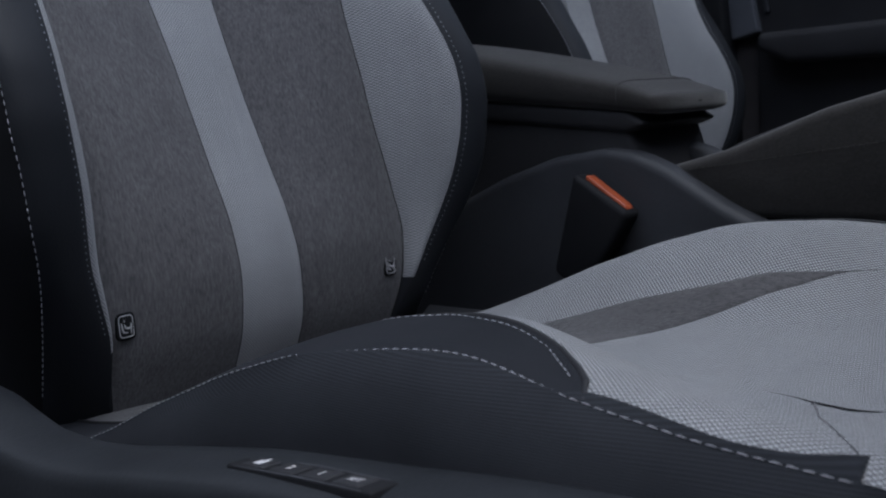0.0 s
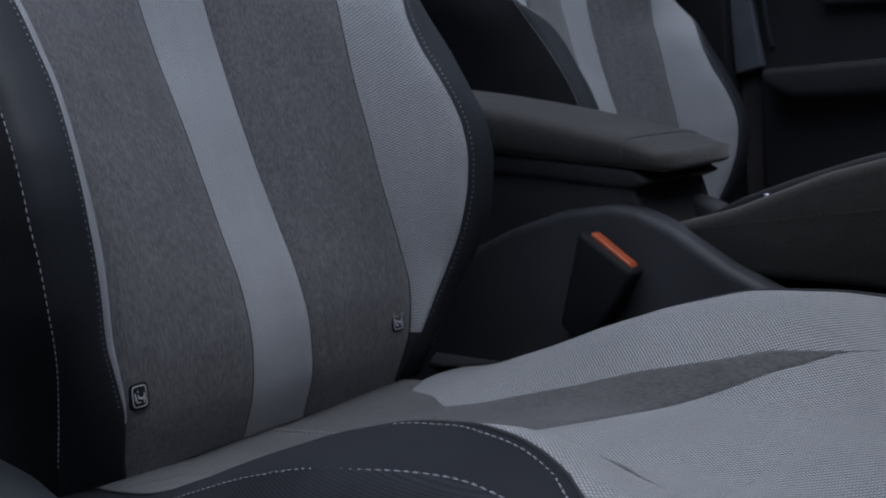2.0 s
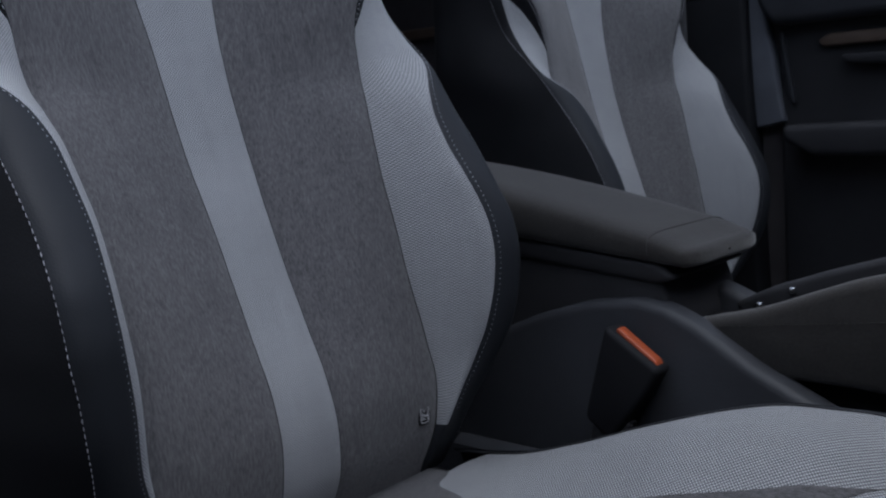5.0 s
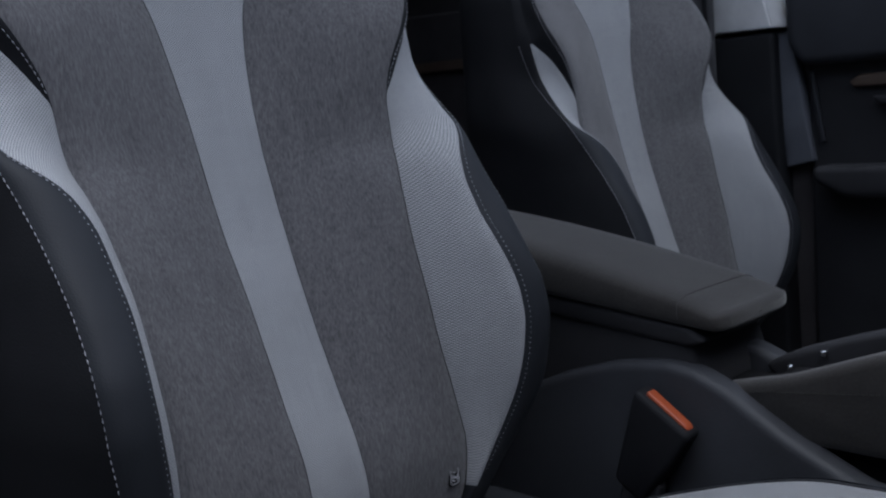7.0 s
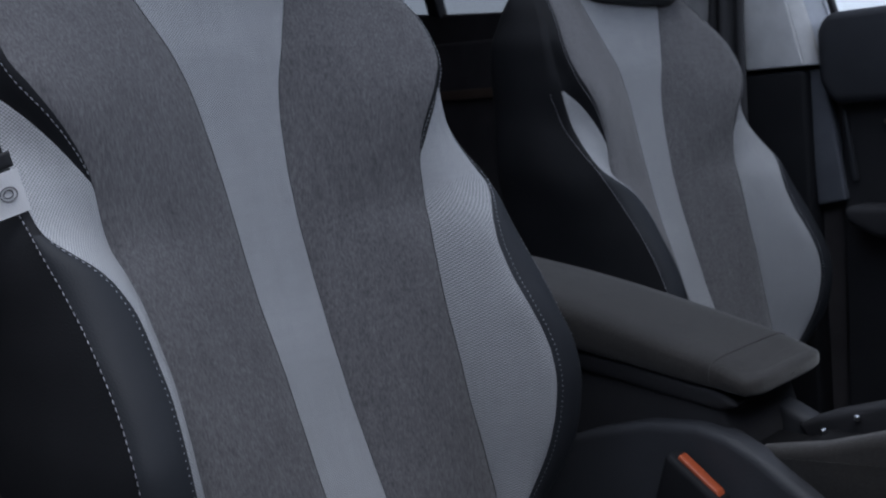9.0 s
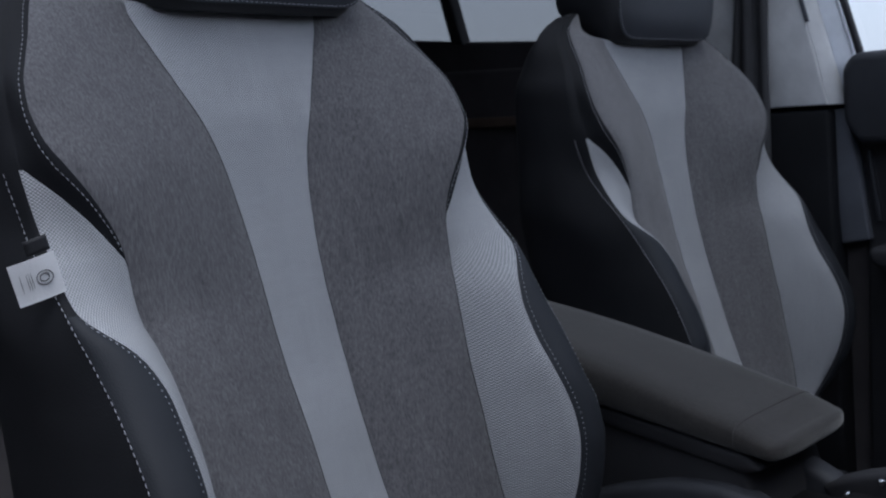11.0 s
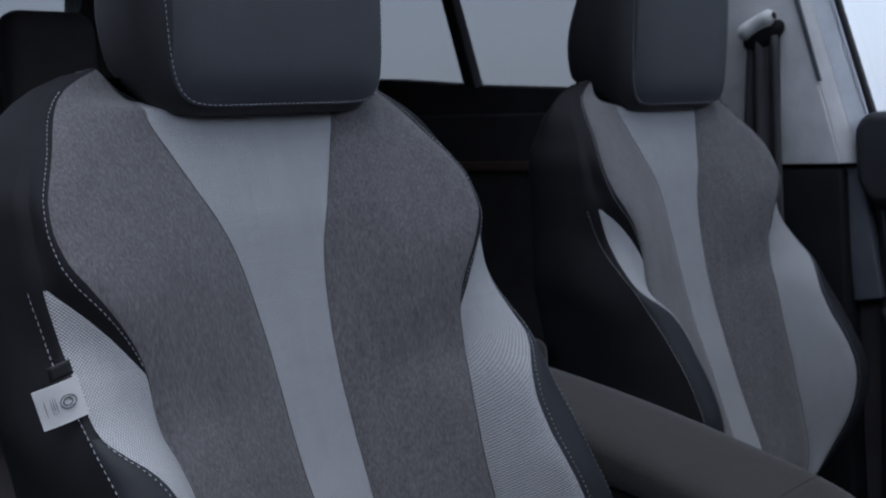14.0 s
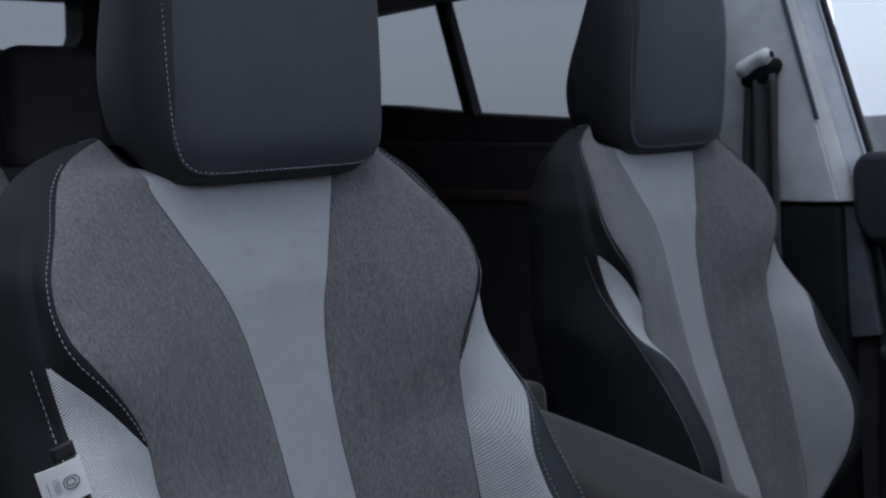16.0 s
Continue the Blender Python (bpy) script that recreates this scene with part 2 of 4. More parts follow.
def box(x0, x1, y0, y1, z0, z1, bevel=0.0, seg=3):
    bm = bmesh.new()
    bmesh.ops.create_cube(bm, size=1)
    bmesh.ops.transform(bm, matrix=Matrix.LocRotScale(((x0 + x1) / 2, (y0 + y1) / 2, (z0 + z1) / 2), None, (x1 - x0, y1 - y0, z1 - z0)), verts=bm.verts)
    if bevel:
        bmesh.ops.bevel(bm, geom=bm.edges[:], offset=bevel, segments=seg, profile=0.5, affect="EDGES", clamp_overlap=True)
    return bm


def prism(outline, lo, hi, axis="x", bevel=0.0, seg=3):
    """An outline given across two axes, made thick along the third."""
    bm = bmesh.new()
    put = {"x": lambda a, b, c: (c, a, b), "y": lambda a, b, c: (a, c, b), "z": lambda a, b, c: (a, b, c)}[axis]
    lo_v = [bm.verts.new(put(a, b, lo)) for a, b in outline]
    hi_v = [bm.verts.new(put(a, b, hi)) for a, b in outline]
    bm.faces.new(lo_v[::-1])
    bm.faces.new(hi_v)
    n = len(outline)
    for i in range(n):
        bm.faces.new((lo_v[i], lo_v[(i + 1) % n], hi_v[(i + 1) % n], hi_v[i]))
    bmesh.ops.recalc_face_normals(bm, faces=bm.faces)
    if bevel:
        bmesh.ops.bevel(bm, geom=bm.edges[:], offset=bevel, segments=seg, profile=0.5, affect="EDGES", clamp_overlap=True)
    return bm


def add(bm, other):
    """Joins a second bmesh of the same part."""
    me = bpy.data.meshes.new("joined")
    other.to_mesh(me)
    other.free()
    bm.from_mesh(me)
    bpy.data.meshes.remove(me)
    return bm


def tube(points, radius, sides=6):
    """A round cord along a line."""
    pts = [Vector(p) for p in points]
    rows = []
    for i, p in enumerate(pts):
        d = (pts[min(i + 1, len(pts) - 1)] - pts[max(i - 1, 0)]).normalized()
        a = d.cross(Vector((0, 0, 1)) if abs(d.z) < 0.9 else Vector((1, 0, 0))).normalized()
        b = d.cross(a)
        r = radius if 0 < i < len(pts) - 1 else radius * 0.45
        rows.append([p + r * (math.cos(k) * a + math.sin(k) * b) for k in (2 * math.pi * j / sides for j in range(sides))])
    return grid(rows, loop=True)


def along(points, step):
    """Even steps along a line of points."""
    pts = [Vector(p) for p in points]
    out, carry = [], 0.0
    for a, b in zip(pts, pts[1:]):
        n = (b - a).length
        while carry < n:
            out.append(a.lerp(b, carry / n))
            carry += step
        carry -= n
    return out


def stitches(points, normal, length=0.0042, pitch=0.006, radius=0.0006, lift=0.0006):
    """Separate thread stitches along a seam."""
    fine = along(points, 0.0005)
    bm = bmesh.new()
    k = max(4, int(round(length / 0.0005)))
    for i in range(0, len(fine) - k, max(6, int(round(pitch / 0.0005)))):
        seg = [fine[i], fine[i + k // 2], fine[i + k]]
        off = [Vector(normal) * lift * w for w in (0.2, 1.6, 0.2)]
        add(bm, tube([p + o for p, o in zip(seg, off)], radius, 5))
    return bm


# ---------- the front seats ----------
back_c = curve([0.33, 0.38, 0.42, 0.46, 0.5, 0.54, 0.58, 0.62, 0.66, 0.70, 0.74, 0.78, 0.81, 0.84, 0.87, 0.9, 0.93, 0.96, 1.0],
               [0.035, 0.012, 0.007, 0.014, 0.029, 0.044, 0.059, 0.074, 0.088, 0.099, 0.109, 0.118, 0.124, 0.129, 0.134, 0.143, 0.153, 0.163, 0.176])
back_I = curve([0.33, 0.38, 0.46, 0.58, 0.66, 0.72, 0.75, 0.78, 0.81, 0.84, 0.87, 0.9, 0.93, 0.965, 1.0],
               [0.033, 0.032, 0.030, 0.0295, 0.032, 0.033, 0.034, 0.037, 0.041, 0.047, 0.057, 0.070, 0.083, 0.0955, 0.088])
D_Z = [0.33, 0.39, 0.43, 0.46, 0.49, 0.52, 0.55, 0.61, 0.67, 0.70, 0.72, 0.74, 0.76, 0.78, 0.80, 0.82, 0.84, 0.86, 0.88, 0.90, 0.92, 0.94, 0.96, 0.98, 0.99, 1.0]
back_D = curve(D_Z, [0.145, 0.153, 0.155, 0.152, 0.149, 0.146, 0.145, 0.146, 0.152, 0.158, 0.163, 0.165, 0.1657, 0.1695, 0.1775, 0.1885, 0.2005, 0.2114, 0.2144, 0.2114, 0.2024, 0.1914, 0.1811, 0.165, 0.149, 0.124])
back_yD = curve(D_Z, [0.03, 0.008, 0.004, 0.006, 0.01, 0.015, 0.021, 0.035, 0.053, 0.064, 0.073, 0.076, 0.0772, 0.0765, 0.076, 0.0755, 0.0785, 0.0854, 0.0954, 0.1064, 0.1194, 0.1354, 0.1521, 0.168, 0.174, 0.18])
TIP = 0.840
back_T = curve([0.767, 0.78, 0.80, 0.82, 0.832, TIP], [0.167, 0.176, 0.190, 0.2065, 0.217, 0.2235])
C_Z = [0.33, 0.39, 0.425, 0.45, 0.475, 0.5, 0.525, 0.55, 0.575, 0.6, 0.625, 0.65, 0.675, 0.70, 0.715, 0.728, 0.74, 0.76, 0.78, 0.80, 0.846, 0.87, 0.9, 0.93, 0.96, 0.985, 1.0]
back_C = curve(C_Z, [0.15, 0.158, 0.168, 0.176, 0.181, 0.184, 0.187, 0.189, 0.1893, 0.1877, 0.185, 0.184, 0.185, 0.192, 0.202, 0.2149, 0.2226, 0.2229, 0.2219, 0.2228, 0.2255, 0.2225, 0.2199, 0.2083, 0.197, 0.167, 0.132])
back_yC = curve(C_Z, [0.03, -0.006, -0.02, -0.03, -0.041, -0.049, -0.054, -0.056, -0.053, -0.045, -0.032, -0.016, -0.003, 0.01, 0.02, 0.033, 0.048, 0.0669, 0.0825, 0.0934, 0.1055, 0.1135, 0.1225, 0.1375, 0.158, 0.177, 0.186])
L_Z = [0.33, 0.40, 0.45, 0.485, 0.52, 0.55, 0.58, 0.61, 0.64, 0.67, 0.70, 0.735, 0.77, 0.80, 0.846, 0.87, 0.9, 0.93, 0.96, 0.985, 1.0]
back_L = curve(L_Z, [0.195, 0.203, 0.212, 0.219, 0.223, 0.226, 0.226, 0.224, 0.223, 0.223, 0.225, 0.229, 0.2294, 0.2288, 0.2315, 0.2305, 0.2289, 0.2163, 0.203, 0.173, 0.138])
back_yL = curve(L_Z, [0.04, 0.0, -0.03, -0.045, -0.052, -0.054, -0.05, -0.037, -0.021, -0.001, 0.02, 0.046, 0.0812, 0.1044, 0.1195, 0.1235, 0.1285, 0.1415, 0.162, 0.181, 0.19])
back_rear = curve([0.33, 0.5, 0.7, 0.9, 1.0], [0.14, 0.19, 0.232, 0.248, 0.235])
shift = lambda z: -0.02 * (z - 0.45) / 0.5


def back_knots(v):
    """Half of a level section through the backrest, from its middle round the bolster to the rear."""
    yc, rear = back_c(v), back_rear(v)
    I, D, C, L = back_I(v), back_D(v), back_C(v), back_L(v)
    T = D + 0.0004 if v <= 0.767 else (back_T(v) if v < TIP else C - 0.001)
    yD, yC = back_yD(v), back_yC(v)
    E = L + 0.024 - 0.013 * min(1, max(0, (v - 0.74) / 0.1))
    drop = max(0.0, v - 0.972)
    rise = max(0.0, v - 0.955)
    front = [(0, yc + drop * 1.1, v - drop * 0.75), (I, yc - 0.001 + drop * 1.0, v - drop * 0.7), (D, yD + 0.2 * rise, v + 0.15 * rise), (T, yD + (yC - yD) * (T - D) / max(C - D, 1e-4) + 0.2 * rise, v + 0.15 * rise), (C, yC + 0.2 * rise, v + 0.12 * rise)]
    side = [(L, back_yL(v) + 0.2 * rise, v + 0.1 * rise), (E, yC + 0.4 * (rear - yC), v + 0.05 * rise), (E - 0.008, rear - 0.035, v), (E - 0.05, rear - 0.005, v), (0, rear, v)]
    return front + side


def back_point(v, k, s, side, puff=0.0):
    kn = back_knots(v)
    p = spline([(-kn[1][0], kn[1][1], kn[1][2])] + kn, k + 1, s)
    x = side * p.x + shift(v)
    slack = 0.0016 * noise.noise((x * 13, 3.1, p.z * 9)) + 0.0007 * noise.noise((x * 40, 7.7, p.z * 30))
    return Vector((x, p.y + slack - puff * (1 - abs(2 * s - 1) ** 6), p.z))


def back_panel(k, v0, v1, side, cols, rows, puff):
    vs = [v0 + (v1 - v0) * i / rows for i in range(rows + 1)]
    return grid([[back_point(v, k, j / cols, side, puff * min(1, 14 * (i + 0.15) / rows, 14 * (rows - i + 0.15) / rows)) for j in range(cols + 1)] for i, v in enumerate(vs)], flip=side > 0)


def back_seam(k, v0, v1, side, s=0.0, n=60):
    return [back_point(v0 + (v1 - v0) * i / n, k, s, side) for i in range(n + 1)]


cush_w = curve([-0.46, -0.42, -0.36, 0.06], [0.185, 0.17, 0.13, 0.13])
cush_c = curve([-0.56, -0.5, -0.4, -0.3, -0.2, -0.1, 0.06], [0.388, 0.398, 0.394, 0.380, 0.362, 0.345, 0.325])
cush_h = curve([-0.56, -0.5, -0.44, -0.38, -0.32, -0.27, -0.2, -0.13, -0.04, 0.06], [0.428, 0.434, 0.442, 0.447, 0.443, 0.431, 0.405, 0.375, 0.345, 0.329])
cush_I = curve([-0.43, -0.412, -0.39, -0.3626, -0.308, -0.2565, -0.235, -0.22, 0.06], [0.141, 0.132, 0.109, 0.089, 0.057, 0.018, 0.005, 0.0006, 0.0006])
cush_D = curve([-0.43, -0.412, -0.37, -0.3156, -0.26, -0.2, -0.15, -0.103, -0.095, -0.06, -0.018, 0.0, 0.06], [0.142, 0.133, 0.116, 0.104, 0.0985, 0.0925, 0.086, 0.0795, 0.083, 0.108, 0.127, 0.16, 0.167])
cush_P = curve([-0.45, -0.44, -0.425, -0.41, -0.387, -0.36, -0.34, 0.06], [0.2345, 0.217, 0.203, 0.191, 0.181, 0.174, 0.169, 0.168])
EDGE = 0.235
# the flank's sewn edge dips inwards over the crest; ahead of the patch it carries a dark hem
rim_x = curve([-0.56, -0.45, -0.43, -0.405, -0.384, -0.356, -0.327, -0.29, 0.08], [0.235, 0.235, 0.232, 0.2275, 0.2258, 0.2285, 0.2325, 0.2345, 0.235])
hem_x = curve([-0.56, -0.5392, -0.5385, -0.532, -0.525, -0.515, -0.50, -0.48, -0.46, -0.45, -0.445, -0.44, 0.08], [0.2345, 0.2345, 0.2150, 0.2180, 0.2235, 0.2275, 0.2290, 0.2272, 0.2255, 0.2265, 0.2290, 0.2345, 0.2345])
inner_x = lambda y: min(rim_x(y), hem_x(y))


def cush_z(x, y):
    a = abs(x)
    s = min(1.0, max(0.0, (a - 0.05) / cush_w(y)))
    z = cush_c(y) + (cush_h(y) - cush_c(y)) * s * s * (3 - 2 * s)
    if a > 0.18:
        z -= 0.004 * ((a - 0.18) / 0.055) ** 2
    if x > 0.1:
        z -= 0.007 * min(1, (x - 0.1) / 0.1) * min(1, max(0, (-y - 0.15) / 0.2))
    return z + 0.0014 * noise.noise((x * 12, y * 10, 1.3)) + 0.0006 * noise.noise((x * 35, y * 30, 5.3))


def cush_panel(lo, hi, y0, y1, side, cols, rows, puff=0.002):
    out = []
    for i in range(rows + 1):
        y = y0 + (y1 - y0) * i / rows
        a, b = lo(y), hi(y)
        edge = min(1, 14 * (i + 0.15) / rows, 14 * (rows - i + 0.15) / rows)
        row = []
        for j in range(cols + 1):
            s = j / cols
            x = side * (a + (b - a) * s)
            row.append((x, y, cush_z(x, y) + puff * edge * (1 - abs(2 * s - 1) ** 6)))
        out.append(row)
    return grid(out, flip=side < 0)


def ring_of(half, front, rear, z, cx, n=40, power=4.0):
    """A rounded level section."""
    out = []
    for i in range(n):
        a = 2 * math.pi * i / n
        c, s = math.cos(a), math.sin(a)
        out.append((cx + half * math.copysign(abs(c) ** (2 / power), c), (front + rear) / 2 + (rear - front) / 2 * math.copysign(abs(s) ** (2 / power), s), z))
    return out


HEAD_X = 0.006
head_W = curve([0.957, 0.963, 0.98, 1.01, 1.06, 1.14, 1.21, 1.243, 1.25], [0.1, 0.11, 0.122, 0.13, 0.134, 0.131, 0.120, 0.1, 0.085])
head_f = curve([0.957, 0.975, 1.0, 1.12, 1.21, 1.25], [0.146, 0.134, 0.129, 0.126, 0.136, 0.16])
head_b = curve([0.957, 0.975, 1.0, 1.05, 1.155, 1.237, 1.25], [0.21, 0.238, 0.257, 0.258, 0.225, 0.195, 0.185])


def make_headrest(seat):
    zs = [0.957, 0.959, 0.963, 0.97, 0.98, 0.995] + [1.01 + 0.0155 * i for i in range(14)] + [1.222, 1.232, 1.24, 1.246, 1.25]
    rows = [[(x, y, z + 0.006 * max(0, 1 - (z - 0.957) / 0.1) + 0.2 * max(0, y - head_f(z)) * max(0, 1 - (z - 0.957) / 0.1)) for x, y, z in ring_of(head_W(z), head_f(z), head_b(z), z, HEAD_X)] for z in zs]
    for sign, at in ((1, -1), (-1, 0)):
        mid = Vector((HEAD_X, sum(p[1] for p in rows[at]) / len(rows[at]), sum(q[2] for q in rows[at]) / len(rows[at])))
        for f in (0.6, 0.25):
            ring = [tuple(Vector(p).lerp(mid, 1 - f) + Vector((0, 0, 0.003 * sign * (1 - f)))) for p in rows[at]]
            rows = rows + [ring] if at == -1 else [ring] + rows
            at = -1 if at == -1 else 0
        
    body = part("headrest", grid(rows, loop=True), LEATHER_SIDE, seat, "dark leatherette headrest with pale stitching")
    half = 0.117

    def face(u, v):
        """A point of the front pad; u and v from -1 to 1."""
        z = 1.0945 + 0.1245 * v
        x = half * u * (1 - 0.06 * max(0, -v) ** 3)
        r = max(abs(u), abs(v))
        y = head_f(z) - 0.004 * (1 - r**8) + 0.0022 + 0.0095 * abs(u) ** 5
        return Vector((HEAD_X + 0.004 + x, y, z))

    def rounded(u, v):
        r = max(abs(u), abs(v))
        if r < 1e-6:
            return 0.0, 0.0
        a = math.atan2(v, u)
        p = 10.0
        k = (abs(math.cos(a)) ** p + abs(math.sin(a)) ** p) ** (-1 / p)
        return r * k * math.cos(a), r * k * math.sin(a)

    n = 24
    pad = part("front_pad", grid([[face(*rounded(-1 + 2 * i / n, -1 + 2 * j / n)) for i in range(n + 1)] for j in range(n + 1)]), PAD_LEATHER, body, "smooth anthracite leatherette front pad")
    rim = []
    for i in range(161):
        a = 2 * math.pi * i / 160
        m = max(abs(math.cos(a)), abs(math.sin(a)))
        u, v = rounded(math.cos(a) / m, math.sin(a) / m)
        rim.append(face(u * 0.985, v * 0.985) + Vector((0, -0.0006, 0)))
    part("stitching", stitches(rim, (0, -1, 0), 0.003, 0.005, 0.00045), THREAD, body, "pale grey seam stitching")
    for sx in (-1, 1):
        post = bmesh.new()
        bmesh.ops.create_cone(post, cap_ends=True, segments=16, radius1=0.006, radius2=0.006, depth=0.11)
        bmesh.ops.translate(post, verts=post.verts, vec=(HEAD_X + sx * 0.075, 0.195, 0.945))
        part("headrest_post", post, CHROME, body, "slim steel headrest post")
        col = bmesh.new()
        bmesh.ops.create_cone(col, cap_ends=True, segments=16, radius1=0.013, radius2=0.011, depth=0.018)
        bmesh.ops.translate(col, verts=col.verts, vec=(HEAD_X + sx * 0.075, 0.195, 0.952))
        part("post_collar", col, PLASTIC, body, "black plastic post collar")


def isofix_tag(parent, x, z):
    """A small framed child-seat mark, in a shallow dark surround."""
    y = back_c(z) - 0.0036
    outline = [(x + 0.0078 * math.copysign(abs(math.cos(a)) ** 0.45, math.cos(a)), z + 0.0102 * math.copysign(abs(math.sin(a)) ** 0.45, math.sin(a))) for a in (2 * math.pi * i / 32 for i in range(32))]
    b = part("child_seat_tag", prism(outline, y - 0.0018, y + 0.012, "y", 0.0008, 2), JET_LEATHER, parent, "small black tag with a pale child-seat pictogram")
    rim = [(x + 0.0056 * math.copysign(abs(math.cos(a)) ** 0.35, math.cos(a)), y - 0.0019, z + 0.0078 * math.copysign(abs(math.sin(a)) ** 0.35, math.sin(a))) for a in (2 * math.pi * i / 40 for i in range(41))]
    bm = tube(rim, 0.0004, 5)
    # head, back, thigh and leg of the seated figure, then the seat's upright
    for line, r in (([(-0.0014, 0.0042), (-0.0013, 0.0040), (-0.0012, 0.0042)], 0.0013), ([(-0.0036, 0.003), (-0.0034, -0.0015), (-0.0026, -0.0042), (0.0008, -0.0048)], 0.00075),
                    ([(-0.0012, 0.0014), (-0.0008, -0.0012), (0.0016, -0.0018), (0.0028, -0.0012)], 0.0009), ([(0.0040, 0.0022), (0.0037, -0.0016), (0.0034, -0.0058)], 0.00075)):
        add(bm, tube([(x + u, y - 0.0019, z + w) for u, w in line], r, 6))
    part("pictogram", bm, WHITE_INK, b, "pale printed pictogram")


def make_seat():
    seat = tagged(new("car_seat"), "front car seat in grey melange cloth with pale woven inserts", "car seat", "front seats")
    # backrest: dark shell with cloth panels let into it
    V0, V1 = 0.33, 1.0
    rows = 64
    shell_rows = []
    for i in range(rows + 1):
        v = V0 + (V1 - V0) * i / rows
        half = [(k, j / 5) for k in range(5, 9) for j in range(5)] + [(8, 1.0)]
        right = [back_point(v, k, s, 1) for k, s in half]
        left = [back_point(v, k, s, -1) for k, s in half][::-1]
        shell_rows.append(right + left[1:])
    top = shell_rows[-1]
    mid = Vector((shift(1.0), 0.225, 0.992))
    for f in (0.75, 0.4, 0.1):
        shell_rows.append([p.lerp(mid, 1 - f) for p in top])
    shell = part("backrest", grid(shell_rows, flip=True), JET_LEATHER, seat, "backrest with black leatherette flanks")
    # top edge between the front panels and the rear
    cap = []
    for f in (0.0, 0.35, 0.7, 1.0):
        row = []
        for side, ks in ((-1, range(4, -1, -1)), (1, range(0, 5))):
            for k in ks:
                for j in range(4):
                    s = 1 - j / 4 if side < 0 else j / 4
                    p = back_point(1.0, k, s, side)
                    q = Vector((p.x * 0.95, 0.215, min(p.z + 0.003, 1.002)))
                    row.append(p.lerp(q, f) + Vector((0, 0, 0.003 * math.sin(math.pi * f))))
        cap.append(row)
    part("top_roll", grid(cap), LEATHER_SIDE, shell)
    for side in (-1, 1):
        part("side_panel", back_panel(1, V0, V1, side, 16, 90, 0.0025), DARK_BACK, shell, "grey melange suede-like side panel")
        part("bolster_panel", back_panel(3, 0.385, TIP - 0.0005, side, 10, 70, 0.0015), LIGHT_BACK, shell, "pale woven bolster panel")
        part("bolster_edge", back_panel(4, V0, 0.738, side, 8, 70, 0.001), LEATHER, shell, "anthracite leatherette bolster edge")
        part("shoulder_piping", back_panel(4, 0.738, V1, side, 5, 40, 0.0), JET_LEATHER, shell, "black leatherette shoulder piping")
        part("shoulder_gusset", back_panel(2, 0.767, V1, side, 6, 40, 0.0), JET_LEATHER, shell, "dark leatherette gusset under the shoulder")
        part("shoulder_edge", back_panel(3, TIP - 0.0005, V1, side, 6, 30, 0.0), JET_LEATHER, shell)
        part("lower_corner", back_panel(3, V0, 0.385, side, 6, 8, 0.0), LEATHER, shell)
        n = (side * 0.3, -1, 0)
        part("stitching", stitches(back_seam(4, 0.40, 0.735, side, 0.12, 90), n, 0.003, 0.005, 0.0005), DARK_THREAD, shell, "grey edge stitching")
        part("stitching", stitches(back_seam(5, 0.36, 0.838, side, -0.0, 120), (side * 0.6, -1, 0), 0.0034, 0.0056, 0.00042), THREAD, shell, "pale grey flank stitching")
        part("stitching", stitches(back_seam(2, 0.775, 0.985, side, 0.25, 70), n, 0.003, 0.005, 0.0004), THREAD, shell, "pale grey shoulder stitching")
        part("seam", tube(back_seam(1, V0, 0.96, side, 0.0, 80), 0.0005, 5), LEATHER_SIDE, shell, "dark joining seam")
    whole = []
    for i in range(91):
        v = V0 + (V1 - V0) * i / 90
        whole.append([back_point(v, 0, abs(j) / 8, -1 if j < 0 else 1) - Vector((0, 0.002 * (1 - (j / 8) ** 6), 0)) for j in range(-8, 9)])
    part("centre_insert", grid(whole), LIGHT_BACK, shell, "pale woven centre insert narrowing to the waist")
    # cushion
    def flank(side):
        out = []
        for i in range(181):
            y = 0.06 - 0.61 * i / 180
            i0 = inner_x(y)
            h = cush_z(side * EDGE, y)
            half = [(a, cush_z(side * a, y) + 0.0005 + 0.0010 * math.sin(math.pi * min(1, 0.15 + k / 3))) for k, a in enumerate((i0, i0 + (EDGE - i0) * 0.25, i0 + (EDGE - i0) * 0.6))]
            half += [(EDGE, h + 0.0005), (0.247, h - 0.008), (0.254, h - 0.03), (0.258, h - 0.07), (0.257, 0.30), (0.245, 0.24)]
            row = [(side * a, y, z) for a, z in half]
            out.append(row[::-1] if side < 0 else row)
        return out

    cushion = part("cushion", box(-0.225, 0.225, -0.53, 0.05, 0.24, 0.315, 0.02), PLASTIC, seat, "seat cushion core")
    part("flank", grid(flank(-1), flip=True), TWILL, cushion, "dark ribbed-cloth cushion flank")
    part("flank", grid(flank(1), flip=True), TWILL, cushion, "dark ribbed-cloth cushion flank")
    nose = []
    for f in range(9):
        a = f / 8 * math.radians(100)
        row = []
        for j in range(33):
            x = -EDGE + 2 * EDGE * j / 32
            z0 = cush_z(x, -0.55)
            row.append((x * (1 - 0.02 * f / 8), -0.55 - 0.045 * math.sin(a), z0 - 0.075 * (1 - math.cos(a))))
        nose.append(row)
    nose.append([(x, y + 0.02, 0.25) for x, y, z in nose[-1]])
    part("nose", grid(nose), LIGHT_SEAT, cushion, "pale woven front roll")
    front = []
